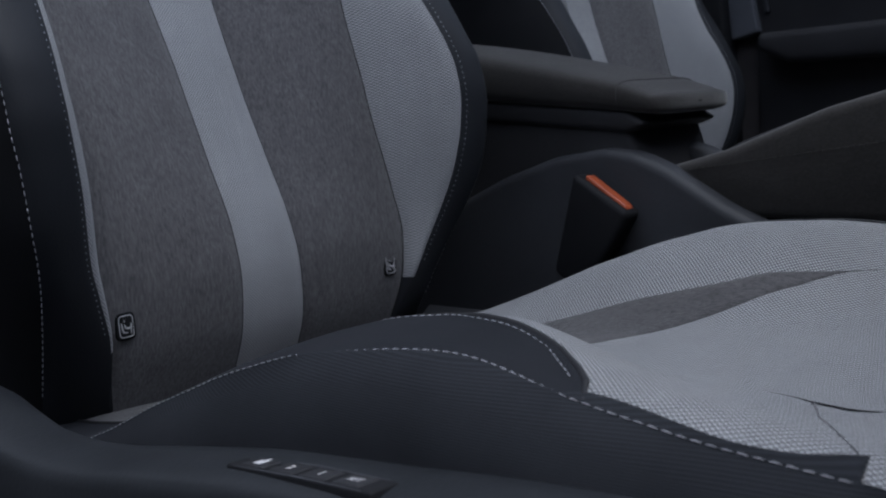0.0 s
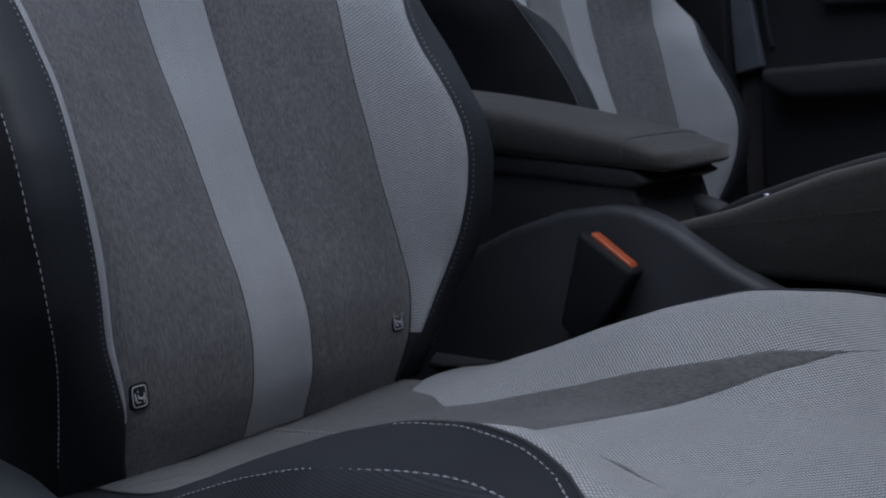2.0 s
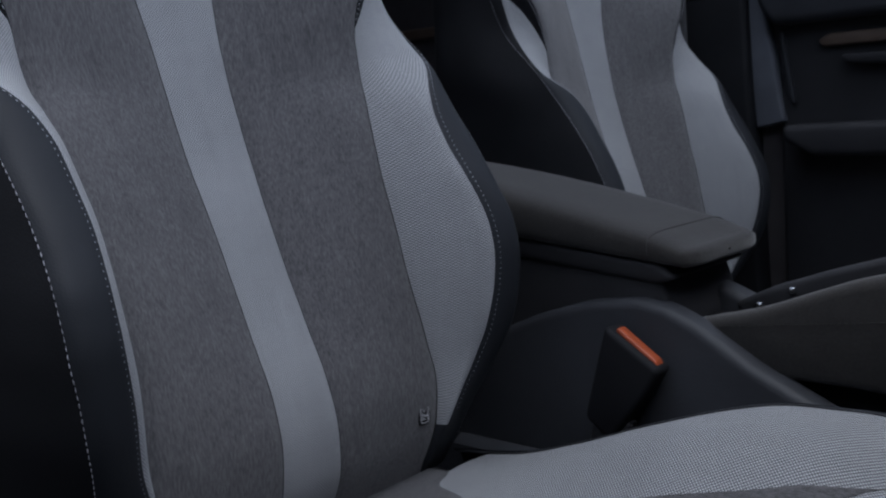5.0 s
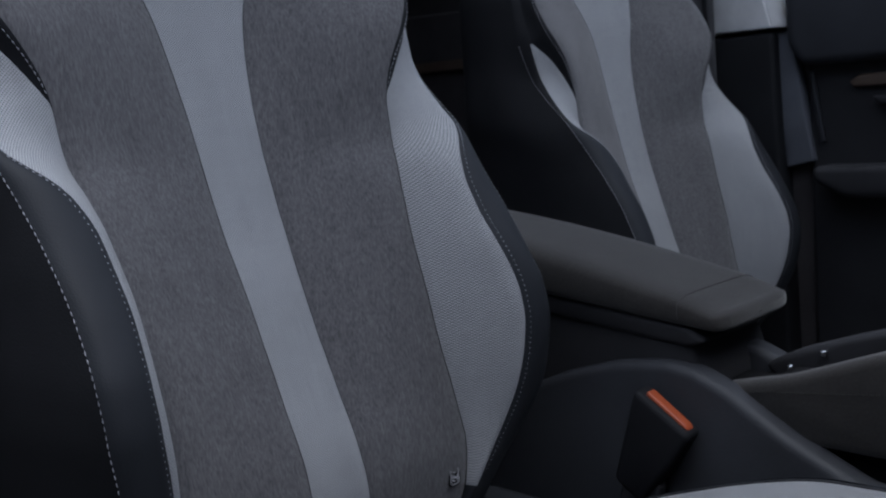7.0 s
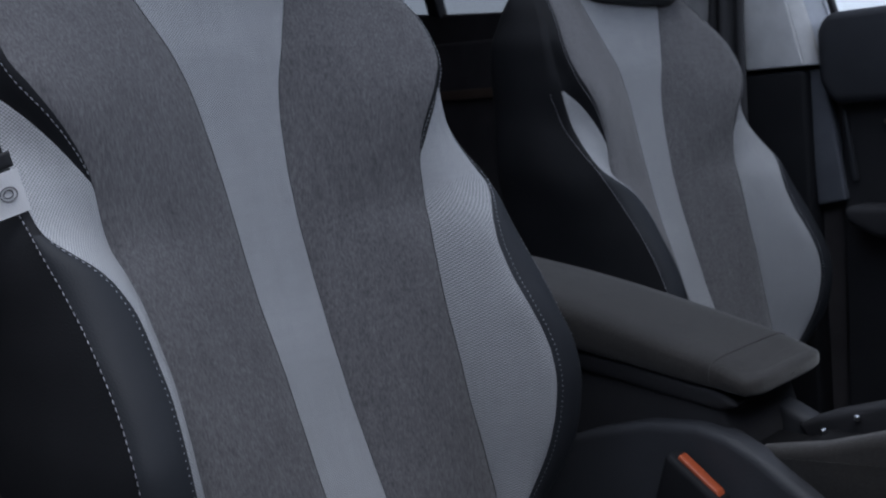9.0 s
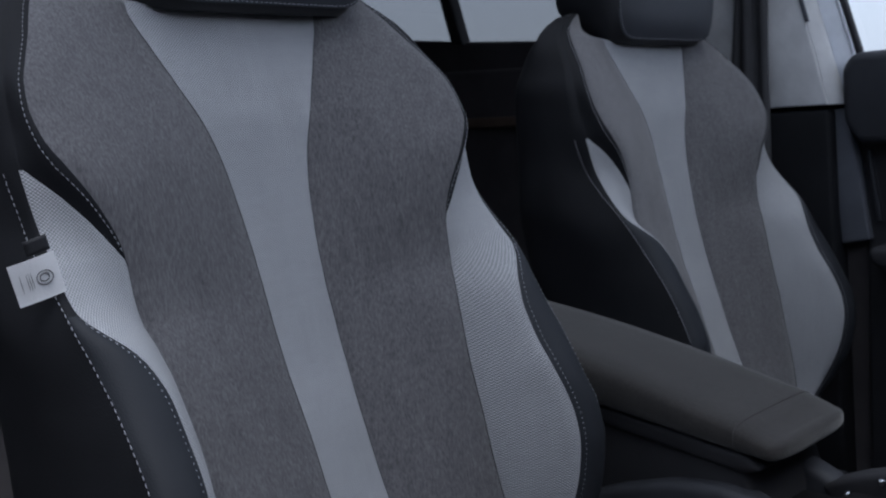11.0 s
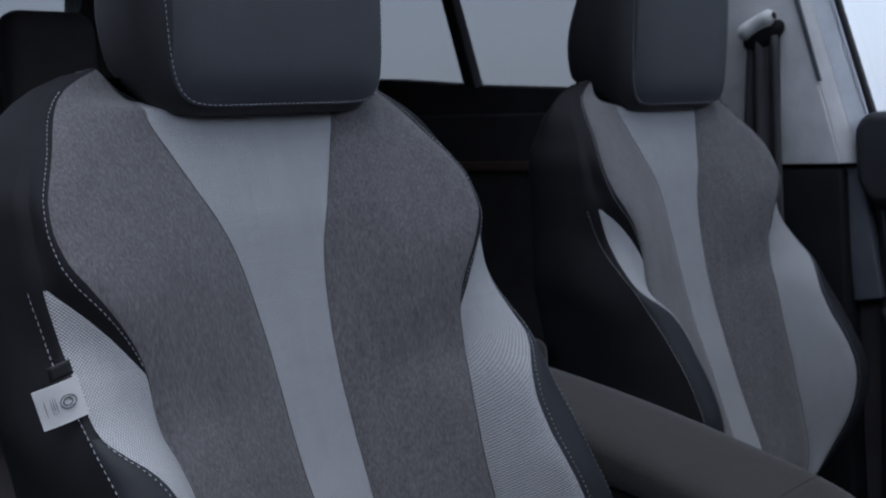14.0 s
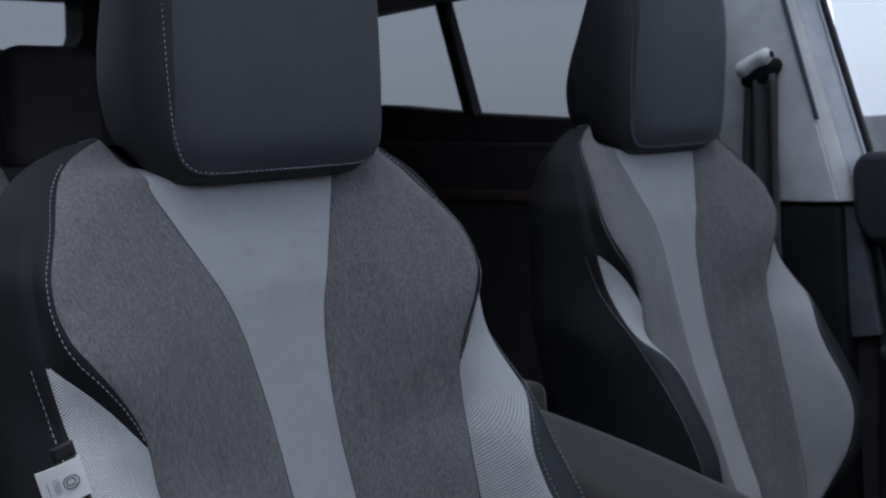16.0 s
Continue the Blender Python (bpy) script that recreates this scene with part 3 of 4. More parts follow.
    for i in range(25):
        y = -0.43 - 0.12 * i / 24
        front.append([(x, y, cush_z(x, y) + 0.0015 * (1 - (abs(x) / 0.1415) ** 6) * min(1, 8 * (i + 0.1) / 24)) for x in (-0.1415 + 0.283 * j / 24 for j in range(25))])
    part("front_panel", grid(front), LIGHT_SEAT, cushion, "pale woven thigh panel")
    mid_rows = []
    for i in range(61):
        y = 0.05 - 0.48 * i / 60
        w = cush_I(y)
        mid_rows.append([(w * (j / 8 - 1), y, cush_z(w * (j / 8 - 1), y) + 0.002 * min(1, (60 - i + 0.1) / 6) * (1 - abs(j / 8 - 1) ** 6)) for j in range(17)])
    part("centre_insert", grid(mid_rows), LIGHT_SEAT, cushion, "pale woven seat insert widening to the front")
    for side in (-1, 1):
        part("side_wedge", cush_panel(cush_I, cush_D, 0.05, -0.43, side, 12, 100, 0.001), SHADED_SEAT, cushion, "grey melange wedge tapering to the front, shade in its colour")
        seam_x = cush_P if side < 0 else (lambda y: max(cush_P(y), 0.2235))
        rear = -0.07 if side < 0 else 0.0
        part("bolster_panel", cush_panel(cush_D, seam_x, rear, -0.43, side, 12, 90, 0.001), LIGHT_SEAT, cushion, "pale woven cushion bolster")
        # near side only: the rear end is covered in the darkened melange
        if side < 0:
            part("rear_corner", cush_panel(cush_D, seam_x, 0.05, rear, side, 8, 16, 0.0), SHADED_SEAT, cushion, "rear corner of the cushion in the darkened grey melange")
        part("bolster_front", cush_panel(lambda y: 0.1415, lambda y: EDGE if y < -0.449 else seam_x(y), -0.43, -0.55, side, 14, 60, 0.0004), LIGHT_SEAT, cushion, "pale woven bolster front")
        part("bolster_patch", cush_panel(seam_x, lambda y: max(rim_x(y), seam_x(y) + 0.0005), 0.05, -0.449, side, 8, 70, 0.002 if side < 0 else 0.0003), BOLSTER_CLOTH, cushion, "slate ribbed patch over the bolster crest")
        part("piping", tube([(side * seam_x(y), y, cush_z(side * seam_x(y), y) + 0.0005) for y in (0.04 - 0.489 * i / 60 for i in range(61))], 0.0014, 6), LEATHER_SIDE, cushion, "dark seam piping")
        if side > 0:
            continue
        line = [(side * (rim_x(y) + 0.0002), y, cush_z(side * rim_x(y), y) + 0.0010) for y in (0.03 - 0.568 * i / 120 for i in range(121))]
        part("stitching", stitches(line, (side * 0.3, 0, 1), 0.0034, 0.0049, 0.00027, 0.0001), THREAD, cushion, "pale grey cushion edge stitching")
        rim = [(side * (cush_P(y) + 0.0085), y, cush_z(side * (cush_P(y) + 0.0085), y) + 0.0017) for y in (-0.30 - 0.138 * i / 50 for i in range(51))]
        part("stitching", stitches(rim, (0, 0, 1), 0.0034, 0.0049, 0.00027, 0.0001), THREAD, cushion, "pale grey patch stitching")
    # tuck in the cloth at the thigh panel
    tuck = [(-0.106, -0.455, 0), (-0.1137, -0.4664, 0), (-0.122, -0.479, 0), (-0.1358, -0.4922, 0), (-0.1389, -0.5038, 0), (-0.127, -0.508, 0), (-0.1137, -0.5099, 0), (-0.09, -0.512, 0)]
    part("tuck_seam", tube([(x, y, cush_z(x, y) + 0.0008) for x, y, z in along(tuck, 0.004)], 0.0005, 5), JET_LEATHER, cushion, "dark tuck in the cloth")
    nose_seam = [(-0.133, -0.488, 0), (-0.158, -0.499, 0), (-0.182, -0.5093, 0), (-0.2034, -0.5241, 0), (-0.222, -0.538, 0)]
    part("nose_seam", tube([(x, y, cush_z(x, y) + 0.0003) for x, y, z in along(nose_seam, 0.004)], 0.00035, 5), LEATHER_SIDE, cushion, "fine dark seam of the front roll")
    make_headrest(seat)
    for sx in (-0.137, 0.137):
        isofix_tag(shell, sx, 0.40)
    # seat base and its inner valance
    low = [[(a, 0.08 - 0.66 * i / 10, b) for a, b in ((0.257, 0.322), (0.27, 0.33), (0.283, 0.325), (0.285, 0.27), (0.275, 0.2))] for i in range(11)]
    part("side_valance", grid(low, flip=True), SOFT_PLASTIC, seat, "charcoal plastic seat valance")
    part("seat_frame", box(-0.23, 0.23, -0.5, 0.14, 0.09, 0.31, 0.02), PLASTIC, seat, "black seat frame")
    for side in (-1, 1):
        part("seat_rail", box(side * 0.2 - 0.02, side * 0.2 + 0.02, -0.52, 0.16, 0.0, 0.1, 0.004), PLASTIC, seat, "black steel seat rail")
    return seat


near_seat = make_seat()
far_seat = copy_thing(near_seat, pose(0.745, 0.215, 0.938) @ pose(0, 0, 0, 2.2) @ pose(0, -0.15, -0.95))
# the driver's cushion is set lower
for child in far_seat.children:
    if child.name.startswith(("cushion", "seat_frame", "side_valance")):
        child.matrix_basis = Matrix.Translation((0, 0, -0.06)) @ child.matrix_basis
    if child.name.startswith("headrest"):
        child.matrix_basis = Matrix.Translation((HEAD_X, 0, 0.96)) @ Matrix.Diagonal((1.07, 1.03, 1.04, 1)) @ Matrix.Translation((-HEAD_X, 0, -0.96)) @ child.matrix_basis
near_seat["label"] = "passenger seat in grey melange cloth with pale inserts, white side label"
far_seat["label"] = "driver's seat in grey melange cloth with pale woven inserts, behind armrest"

# outer valance of the near seat, rising to the rear
val = curve([-0.6, -0.45, -0.394, -0.325, -0.285, -0.243, -0.2, -0.163, -0.13, -0.1, -0.07, 0.08], [0.425, 0.418, 0.4125, 0.406, 0.400, 0.393, 0.386, 0.383, 0.384, 0.390, 0.397, 0.405])
rows_v = []
for i in range(67):
    y = 0.08 - 0.66 * i / 66
    z = val(y)
    rows_v.append([(-a, y, z + b) for a, b in ((0.255, -0.004), (0.26, 0.0), (0.27, 0.001), (0.281, 0.0), (0.2885, -0.0015), (0.2925, -0.0045), (0.295, -0.010), (0.297, -0.03), (0.297, -0.12), (0.285, -0.17))])
part("side_valance", grid(rows_v), VALANCE, near_seat, "charcoal plastic seat valance")

# switch panel in the near seat's valance
switches = part("seat_switch_panel", box(-0.0078, 0.0078, -0.045, 0.045, -0.006, 0.0016, 0.0015), JET_LEATHER, near_seat, "black seat memory switch panel")
switches.matrix_basis = pose(-0.2800, -0.3585, 0.4086, -6.0, 3, -4.7) @ Matrix.Diagonal((0.88, 1, 0.9, 1))
part("raised_rim", tube([(0.0072, -0.040, 0.0014), (0.0072, 0.0, 0.0018), (0.0072, 0.040, 0.0014)], 0.0009, 8), SOFT_PLASTIC, switches, "slate raised rim")
part("raised_rim", tube([(-0.0072, -0.040, 0.0010), (-0.0072, 0.0, 0.0014), (-0.0072, 0.040, 0.0010)], 0.0007, 8), SOFT_PLASTIC, switches, "slate raised rim")
legend = [(0.029, ""), (0.0095, "2"), (-0.0095, "1"), (-0.029, "SET")]
for y, word in legend:
    part("button", box(-0.0058, 0.0058, y - 0.0076, y + 0.0076, 0.0005, 0.0022, 0.0008), LEATHER_SIDE, switches, "black memory button")
for y in (0.0193, 0.0, -0.0193):
    part("gap", box(-0.0058, 0.0058, y - 0.0013, y + 0.0013, 0.0008, 0.0018), JET_LEATHER, switches, "black gap between the buttons", smooth=False)
for y, word in legend[1:]:
    cu = bpy.data.curves.new("legend", "FONT")
    cu.body, cu.size, cu.align_x, cu.align_y, cu.extrude = word, 0.0062 if len(word) == 1 else 0.0048, "CENTER", "CENTER", 0.0001
    o = new("legend", cu)
    o.data.materials.append(WHITE_INK)
    o.parent = switches
    o.matrix_basis = pose(0, y, 0.0023, 0, 0, -90)
mark = box(-0.003, 0.002, 0.0265, 0.0315, 0.0022, 0.0024)
part("legend", add(mark, box(0.002, 0.0045, 0.0275, 0.0295, 0.0022, 0.0024)), WHITE_INK, switches, smooth=False)

# white fabric label sewn into the near seat's flank
O, U, W = Vector((-0.2425, 0.053, 0.7845)), Vector((-0.0275, 0.0135, -0.009)), Vector((0.0062, 0.0, -0.029))
nrm = U.cross(W).normalized()
if nrm.y > 0:
    nrm = -nrm


def on_label(u, w, lift=0.0):
    return O + U * u + W * w + nrm * (0.002 * math.sin(3 * u) + lift)


lab = grid([[on_label(i / 8, j / 6) for i in range(9)] for j in range(7)])
bmesh.ops.solidify(lab, geom=lab.faces[:], thickness=0.0005)
label_ob = part("side_label", lab, LABEL_WHITE, near_seat, "small white sewn-in fabric label", smooth=False)
tab = grid([[on_label(0.05 + 0.5 * i / 4, -0.42 + 0.36 * j / 4, -0.0015) for i in range(5)] for j in range(5)])
bmesh.ops.solidify(tab, geom=tab.faces[:], thickness=0.0008)
part("dark_tab", tab, LEATHER_SIDE, near_seat, "small black woven tab above the label")
bm = bmesh.new()
for r0, turns in ((0.17, 1.0), (0.09, 0.62), (0.10, 0.55)):
    a0 = {0.17: 0.0, 0.09: 0.6, 0.10: 3.6}[r0]
    pts = [on_label(0.32 + r0 * math.cos(a0 + 2 * math.pi * turns * k / 24), 0.5 + 0.95 * r0 * math.sin(a0 + 2 * math.pi * turns * k / 24), 0.0008) for k in range(25)]
    add(bm, tube(pts, 0.00045, 4))
for u, w0, w1 in ((0.58, 0.3, 0.68), (0.63, 0.28, 0.72), (0.68, 0.3, 0.7), (0.82, 0.28, 0.72)):
    add(bm, tube([on_label(u, w0, 0.0006), on_label(u, (w0 + w1) / 2, 0.0006), on_label(u, w1, 0.0006)], 0.0003, 4))
part("print", bm, INK, label_ob, "grey printed ring mark and text bars")


# ---------- the car's shell ----------
def structure(name, bm, material, label, smooth=False):
    return tagged(part(name, bm, material, None, "", smooth), label, name.split("_")[0], kind="structure")


structure("ground", box(-300, 300, -300, 300, -0.5, -0.45), GROUND, "dark wet asphalt outside the car")
structure("floor", box(-0.34, 1.14, -1.4, 1.7, -0.03, 0.0), CARPET, "black carpeted car floor")
structure("ceiling", box(-0.34, 1.14, 0.45, 1.75, 1.36, 1.40, 0.01), HEADLINER, "pale grey cloth headliner")
# unseen wall, added only to keep low sky light off the near side
structure("wall_outside", box(-1.9, -1.7, -9, 10, -0.45, 2.0), PLASTIC, "unseen dark wall added to block low sky light from the near side")
# out of view; height and distance chosen to shade the lower backrests
structure("wall_front", box(-0.36, 1.14, -1.3, -0.70, 0.0, 1.08, 0.04, 4), PLASTIC, "unseen black dashboard bulkhead, set high to shade the lower backrests")
structure("wall_far", prism([(-1.4, 0.0), (1.7, 0.0), (1.7, 1.11), (1.27, 1.075), (0.98, 1.04), (0.6, 1.005), (0.25, 0.985), (0.12, 0.90), (-1.4, 0.90)], 1.10, 1.16, "x", 0.006), LINING, "black door linings on the far side")
structure("wall_near", prism([(0.32, 0.0), (1.7, 0.0), (1.7, 1.11), (1.27, 1.075), (0.32, 0.99)], -0.42, -0.36, "x", 0.006), LINING, "black rear door lining on the near side")
structure("wall_rear", box(-0.36, 1.14, 1.62, 1.68, 0.0, 1.235), LINING, "black tailgate lining")
structure("sill", box(-0.42, -0.30, -1.4, 0.6, -0.08, 0.03, 0.015), PLASTIC, "black door sill")
arc = [(0.47 - 0.05 + 0.05 * math.sin(a), 1.235 + 0.05 - 0.05 * math.cos(a)) for a in (math.pi / 2 * i / 8 for i in range(9))]
structure("wall_tailgate_pillar", prism([(1.14, 1.2), (1.14, 1.42), (0.48, 1.42)] + arc[::-1] + [(0.42, 1.2)], 1.60, 1.70, "y"), PLASTIC, "dark tailgate pillar")

# far B pillar with its trims
structure("pillar", prism([(0.1006, 0.85), (0.29, 0.85), (0.41, 1.36), (0.241, 1.36)], 1.045, 1.10, "x", 0.003, 3), PALE_TRIM, "pale grey upper pillar trim", True)
structure("pillar_slot", prism([(0.130, 0.985), (0.137, 0.985), (0.237, 1.34), (0.228, 1.34)], 1.042, 1.046, "x", 0.001), STRIP_GREY, "narrow slot in the pillar trim", True)


def slanted(rear, front, x_rear, x_front, thick):
    """A flat strip between two leaning edges, each ((y, z) low, (y, z) high), turned towards the windscreen."""
    bm = bmesh.new()
    near = [bm.verts.new((x, y, z)) for (y, z), x in ((rear[0], x_rear), (front[0], x_front), (front[1], x_front), (rear[1], x_rear))]
    far = [bm.verts.new((v.co.x + thick, v.co.y, v.co.z)) for v in near]
    bm.faces.new(near)
    bm.faces.new(far[::-1])
    for i in range(4):
        bm.faces.new((near[i], far[i], far[(i + 1) % 4], near[(i + 1) % 4]))
    bmesh.ops.recalc_face_normals(bm, faces=bm.faces)
    bmesh.ops.bevel(bm, geom=bm.edges[:], offset=0.002, segments=2, profile=0.5, affect="EDGES", clamp_overlap=True)
    return bm


structure("pillar_lower", prism([(0.072, 0.05), (0.30, 0.05), (0.285, 0.843), (0.1005, 0.843)], 1.047, 1.10, "x", 0.008), JET_LEATHER, "black lower pillar trim", True)
structure("trim_strip", prism([(0.044, 0.63), (0.0915, 0.62), (0.111, 0.843), (0.0805, 0.843)], 1.07, 1.10, "x", 0.004), SLATE_TRIM, "slate grey pillar edge trim", True)
structure("trim_strip_upper", slanted(((0.100, 0.85), (0.2405, 1.36)), ((0.080, 0.85), (0.231, 1.36)), 1.047, 1.064, 0.03), PALE_TRIM, "pale grey door frame trim", True)
structure("door_frame", slanted(((0.080, 0.85), (0.231, 1.36)), ((0.060, 0.86), (0.209, 1.36)), 1.071, 1.090, 0.03), FRAME_REFLECTION, "painted door frame with the outside reflection put into its colour", True)
structure("window_frame", prism([(0.048, 0.88), (0.056, 0.87), (0.204, 1.36), (0.196, 1.36)], 1.086, 1.10, "x", 0.003), PLASTIC, "black front window seal", True)
# unseen roof pane, added to dim and pass light from above
g = tagged(part("window_light_filter", box(-0.34, 1.14, -0.6, 0.45, 1.375, 1.379), ROOF_FILTER, None, "", False), "unseen glass roof added to let dimmed light in from above", "window", kind="structure")
structure("roof_rail", box(1.05, 1.14, -1.2, 1.7, 1.30, 1.37, 0.02), HEADLINER, "grey roof rail lining", True)
structure("window_divider", prism([(0.965, 1.03), (1.005, 1.04), (1.10, 1.36), (1.065, 1.36)], 1.09, 1.12, "x", 0.004), PLASTIC, "black rear window divider", True)
g = tagged(part("window_1", prism([(0.3, 0.97), (1.62, 1.08), (1.62, 1.36), (0.37, 1.36)], 1.13, 1.134), TINTED, None, "", False), "tinted rear side window", "window", kind="structure")
g.visible_shadow = False
g = tagged(part("window_2", prism([(-1.3, 0.85), (0.09, 0.85), (0.18, 1.36), (-0.8, 1.36)], 1.128, 1.132), GLASS, None, "", False), "front side window", "window", kind="structure")
g.visible_shadow = False
g = tagged(part("window_3", box(-0.3, 0.5, 1.65, 1.654, 1.2, 1.36), TINTED, None, "", False), "tailgate window", "window", kind="structure")
g.visible_shadow = False

# far front door: padded top, pull, wood strip
door = tagged(part("door_1", prism([(-1.35, 0.06), (0.05, 0.06), (0.058, 0.80), (-1.35, 0.80)], 1.085, 1.108, "x", 0.008), PLASTIC, None), "black driver's door lining, closed", "door", kind="structure")
part("padded_top", prism([(-1.35, 0.785), (0.055, 0.785), (0.078, 0.82), (0.082, 0.905), (0.065, 0.93), (-1.35, 0.935)], 1.045, 1.125, "x", 0.028, 6), SOFT_PLASTIC, door, "padded charcoal door top")
part("wood_strip", prism([(-1.3, 0.735), (-0.02, 0.745), (-0.012, 0.755), (-0.03, 0.765), (-1.3, 0.757)], 1.072, 1.09, "x", 0.004), COPPER, door, "brown wood trim strip")
part("door_handle", prism([(-0.25, 0.70), (-0.06, 0.715), (-0.05, 0.73), (-0.25, 0.728)], 1.06, 1.085, "x", 0.006), PLASTIC, door, "black inner door handle")
part("edge_strip", prism([(0.028, 0.66), (0.036, 0.66), (0.052, 0.775), (0.046, 0.775)], 1.075, 1.09, "x", 0.002), SOFT_PLASTIC, door, "slate grey door edge strip")
part("door_armrest", prism([(-1.2, 0.56), (-0.02, 0.575), (0.03, 0.60), (0.03, 0.625), (-1.2, 0.63)], 1.02, 1.09, "x", 0.02, 5), PLASTIC, door, "black door armrest")
rear_door = tagged(part("door_2", prism([(0.31, 0.06), (1.5, 0.06), (1.5, 0.99), (0.31, 0.95)], 1.075, 1.102, "x", 0.008), LINING, None), "black rear door lining, closed", "door", kind="structure")
part("wood_strip", prism([(0.36, 0.838), (1.4, 0.848), (1.4, 0.870), (0.36, 0.860)], 1.062, 1.08, "x", 0.003), COPPER, rear_door, "brown wood trim strip")

# seat belt on the far pillar
belt = tagged(new("seat_belt"), "black seat belt hanging from a pale grey guide on the pillar", "seat belt")
for x0, lead, trail, lower in ((1.028, 0.196, 0.240, -0.008), (1.035, 0.214, 0.256, 0.010), (1.0405, 0.199, 0.258, 0.002)):
    strap = []
    for i in range(25):
        f = i / 24
        y0, y1 = lead + lower * f * 1.5, trail + (lower + 0.012) * f * 1.5
        strap.append([(x0 - 0.005 * math.sin(9.5 * j / 16) * (1 - 0.3 * f) - 0.004 * f, y0 + (y1 - y0) * j / 16, 1.065 - 0.55 * f) for j in range(17)])
    bm = grid(strap)
    bmesh.ops.solidify(bm, geom=bm.faces[:], thickness=0.0015)
    part("webbing", bm, BELT, belt, "black ribbed belt webbing")
bar = [(1.026 + 0.004 * math.sin(math.pi * k / 8), 0.266 - 0.064 * k / 8, 1.070 + 0.027 * k / 8 + 0.003 * math.sin(math.pi * k / 8)) for k in range(9)]
part("belt_guide", tube(bar, 0.0145, 14), PALE_TRIM, belt, "pale grey belt guide cover")
cup = bmesh.new()
bmesh.ops.create_uvsphere(cup, u_segments=24, v_segments=12, radius=1.0)
bmesh.ops.transform(cup, matrix=pose(1.034, 0.225, 1.068, -22) @ Matrix.Diagonal((0.012, 0.040, 0.021, 1)), verts=cup.verts)
part("guide_slot", cup, JET_LEATHER, belt, "black belt guide slot")

# rear bench
bench = tagged(new("rear_bench"), "black rear bench seat behind the front seats", "rear seat")
part("bench_cushion", box(-0.25, 1.0, 0.72, 1.2, 0.0, 0.42, 0.05, 4), LINING, bench)
bm = box(-0.25, 1.0, 1.14, 1.30, 0.35, 0.98, 0.04, 4)
part("bench_back", bm, LINING, bench)
part("pale_insert", prism([(-0.12, 0.45), (0.10, 0.45), (0.108, 0.95), (0.095, 0.985), (-0.12, 0.985)], 1.125, 1.15, "y", 0.008), LIGHT_BACK, bench, "pale woven rear seat insert")
for x in (-0.03, 0.23, 0.66):
    part("headrest", box(x - 0.085, x + 0.085, 1.18, 1.27, 0.97, 1.2, 0.035, 5), LINING, bench, "black rear headrest")

# ---------- centre console ----------
console = tagged(new("centre_console"), "black plastic centre console between the front seats", "centre console")
part("console_body", prism([(-0.155, 0.0), (0.34, 0.0), (0.34, 0.575), (0.10, 0.56), (0.0, 0.548), (-0.13, 0.523), (-0.150, 0.512), (-0.163, 0.47)], 0.315, 0.46, "x", 0.008), PLASTIC, console, "black console box under the armrest")
part("console_rear", box(0.33, 0.49, 0.25, 0.36, 0.0, 0.65, 0.018, 4), ARM_CLOTH, console, "brown-grey trimmed rear end of the console")
part("console_flank", prism([(0.20, 0.0), (0.20, 0.41), (0.06, 0.435), (-0.01, 0.465), (-0.075, 0.485), (-0.134, 0.492), (-0.164, 0.487), (-0.198, 0.472), (-0.252, 0.438), (-0.32, 0.405), (-0.7, 0.36), (-0.7, 0.0)], 0.295, 0.33, "x", 0.010, 4), SOFT_PLASTIC, console, "charcoal console flank with a rounded shoulder")
part("console_flank", prism([(0.20, 0.0), (0.20, 0.41), (0.06, 0.435), (-0.01, 0.465), (-0.075, 0.485), (-0.134, 0.492), (-0.164, 0.487), (-0.198, 0.472), (-0.252, 0.438), (-0.32, 0.405), (-0.7, 0.36), (-0.7, 0.0)], 0.415, 0.45, "x", 0.010, 4), SOFT_PLASTIC, console, "charcoal console flank with a rounded shoulder")
part("console_tray", prism([(-0.15, 0.3), (-0.15, 0.462), (-0.20, 0.462), (-0.212, 0.472), (-0.26, 0.474), (-0.75, 0.50), (-0.75, 0.3)], 0.345, 0.415, "x", 0.006), PIANO, console, "gloss black console tray")
part("side_pad", prism([(-0.178, 0.470), (-0.200, 0.456), (-0.264, 0.425), (-0.33, 0.424), (-0.75, 0.40), (-0.75, 0.62), (-0.33, 0.518), (-0.244, 0.486)], 0.318, 0.35, "x", 0.010, 4), ARM_CLOTH, console, "brown-grey microfibre console pad")
part("stitching", stitches([(0.3175, y, 0.484 - (y + 0.22) * 0.12 - 0.014) for y in (-0.21 - 0.5 * i / 40 for i in range(41))], (-1, 0, 0), 0.005, 0.0062, 0.0004), ARM_CLOTH, console, "tonal seam stitching")
part("side_rail", prism([(-0.178, 0.470), (-0.200, 0.44), (-0.264, 0.425), (-0.75, 0.40), (-0.75, 0.615), (-0.33, 0.524), (-0.269, 0.506), (-0.214, 0.487)], 0.412, 0.444, "x", 0.006, 4), PLASTIC, console, "black raised console rail")
part("chrome_clip", box(0.4055, 0.414, -0.2445, -0.2385, 0.4855, 0.4915, 0.0015), CHROME, console, "small chrome clip")
part("chrome_clip", box(0.390, 0.400, -0.2175, -0.2115, 0.470, 0.4775, 0.0015), CHROME, console, "small chrome clip")

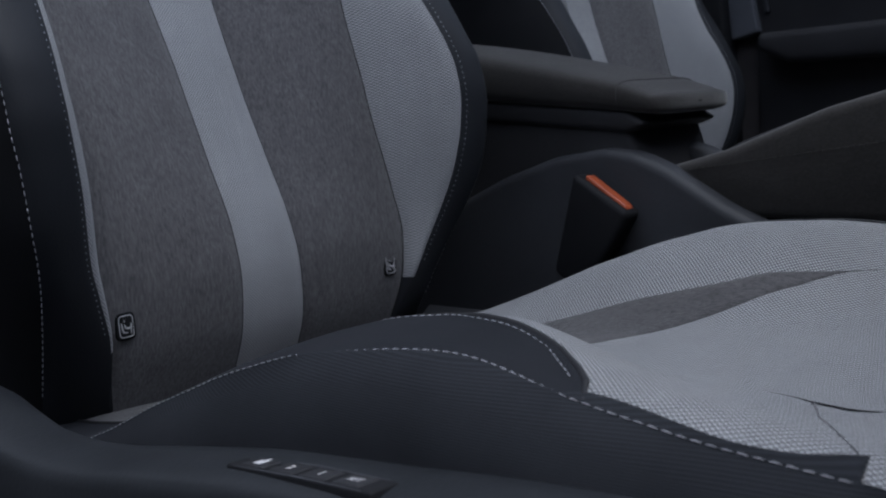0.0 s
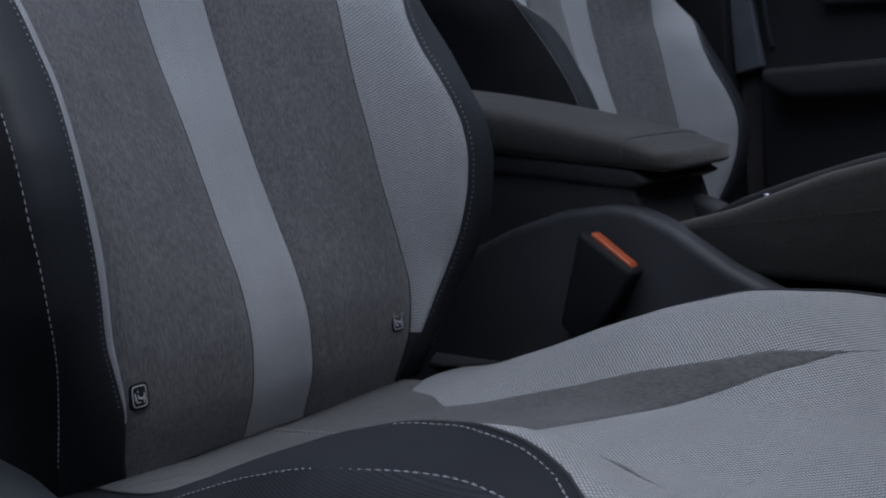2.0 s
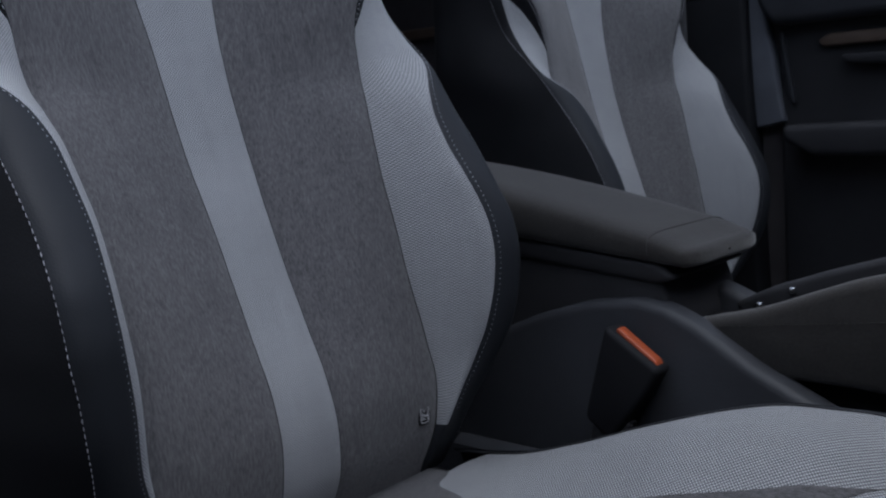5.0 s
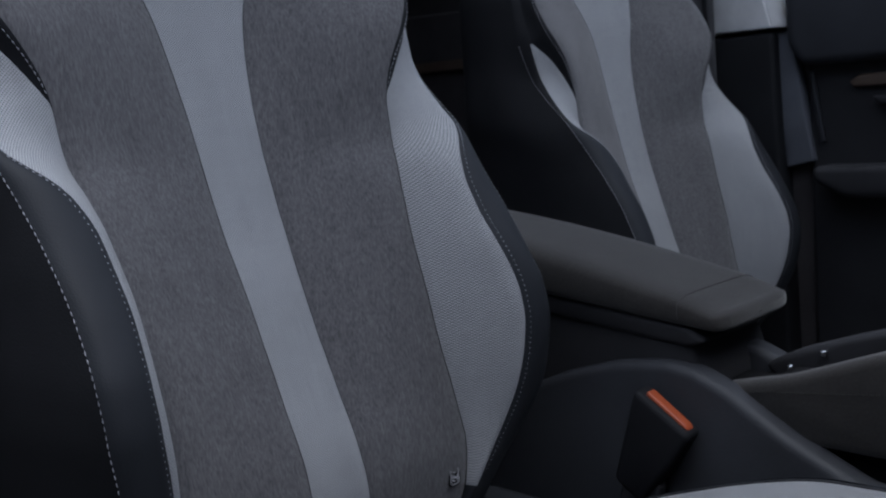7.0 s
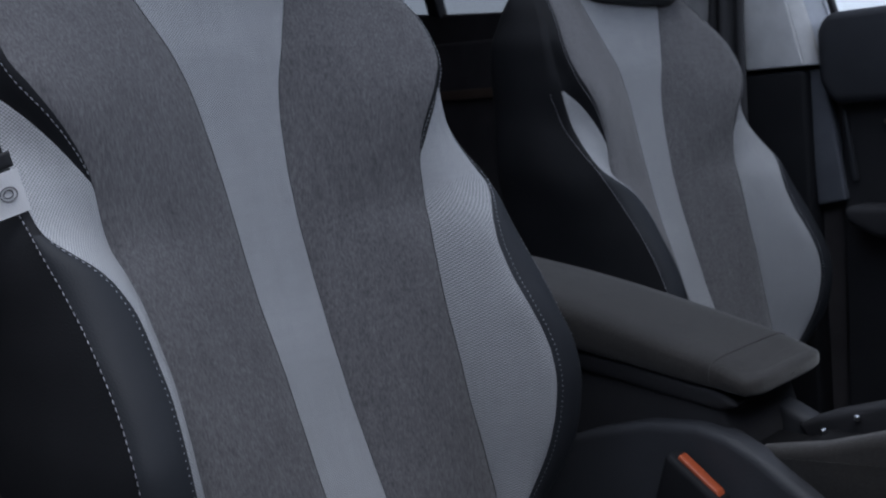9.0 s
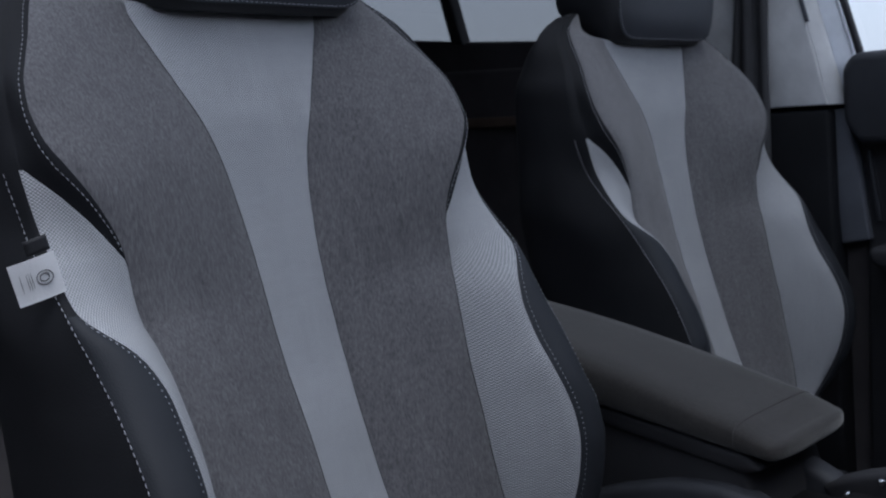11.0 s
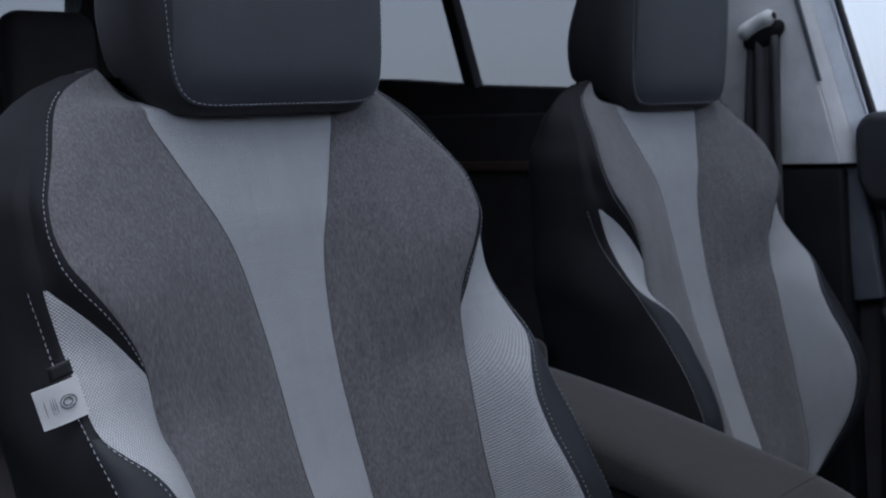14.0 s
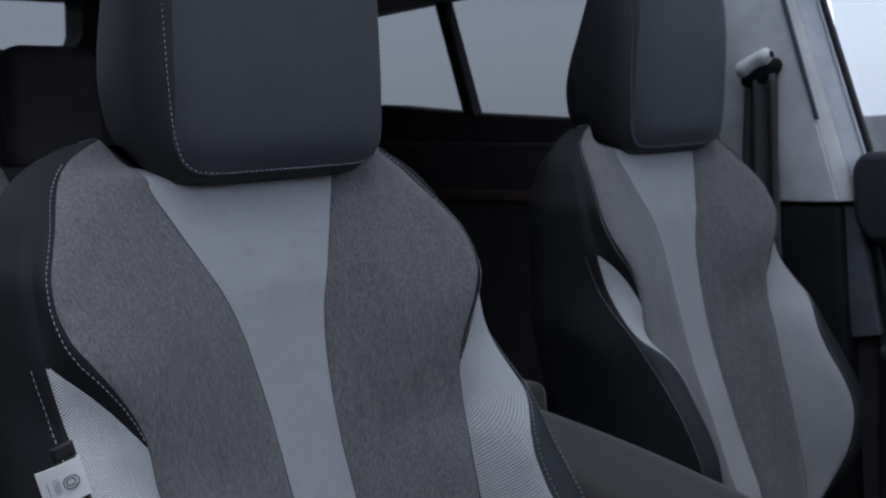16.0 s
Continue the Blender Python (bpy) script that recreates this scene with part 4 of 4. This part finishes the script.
armrest = tagged(new("armrest"), "brown-grey microfibre padded armrest on the console", "armrest")
rows = []
for i in range(31):
    s = i / 30
    y = 0.30 - 0.475 * s
    lo, hi = 0.572 - 0.052 * s, 0.638 - 0.092 * s + 0.012 * math.sin(math.pi * s)
    if s > 0.9:
        hi -= 0.005 * ((s - 0.9) / 0.1) ** 2
    x0, x1 = 0.298 + 0.006 * s, 0.452 + 0.015 * s
    if s > 0.86:
        x0 += 0.004 * ((s - 0.86) / 0.14) ** 2
    cx, cz, hx, hz = (x0 + x1) / 2, (lo + hi) / 2, (x1 - x0) / 2, (hi - lo) / 2
    ring = []
    for j in range(36):
        a = 2 * math.pi * j / 36
        c, sn = math.cos(a), math.sin(a)
        ring.append((cx + hx * math.copysign(abs(c) ** 0.4, c), y, cz + hz * math.copysign(abs(sn) ** 0.5, sn)))
    rows.append(ring)
for f, deep in ((0.96, 0.004), (0.88, 0.008), (0.7, 0.0115), (0.3, 0.013), (0.05, 0.013)):
    ends = [Vector(p) for p in rows[30]]
    mid = sum(ends, Vector()) / len(ends)
    rows.append([tuple(mid + (p - mid) * f + Vector((0, -deep, 0))) for p in ends])
ends = [Vector(p) for p in rows[0]]
mid = sum(ends, Vector()) / len(ends)
rows = [[tuple(mid + (p - mid) * f) for p in ends] for f in (0.1, 0.6, 0.92)] + rows
seam_ring = [Vector(p) + Vector((0, 0, 0.0004)) for p in rows[31][-3:] + rows[31][:20]]
part("pad", grid(rows, loop=True), ARM_CLOTH, armrest, "brown-grey microfibre pad")
part("seam", tube(seam_ring, 0.0005, 5), LINING, armrest, "dark seam across the nose of the pad")
part("base", prism([(0.30, 0.575), (-0.15, 0.525), (-0.17, 0.512), (-0.15, 0.505), (0.30, 0.555)], 0.31, 0.462, "x", 0.005), PLASTIC, armrest, "black armrest hinge base")

# belt buckle of the near seat
buckle = tagged(new("belt_buckle"), "black belt buckle with an orange release button beside the console", "belt buckle")
bm = prism([(-0.118, 0.475), (-0.175, 0.437), (-0.155, 0.405), (-0.12, 0.36), (-0.09, 0.38)], 0.262, 0.29, "x", 0.006)
part("housing", bm, JET_LEATHER, buckle, "black buckle housing")
bm = prism([(-0.1285, 0.4725), (-0.168, 0.4445), (-0.171, 0.4375), (-0.1255, 0.4665)], 0.2695, 0.2825, "x", 0.002)
part("release_button", bm, ORANGE, buckle, "orange release button")
part("stalk", prism([(-0.10, 0.39), (-0.14, 0.38), (-0.08, 0.2), (-0.05, 0.2)], 0.268, 0.284, "x", 0.004), PLASTIC, buckle, "black buckle stalk")
buckle.matrix_basis = Matrix.Translation((0, -0.001, -0.003))
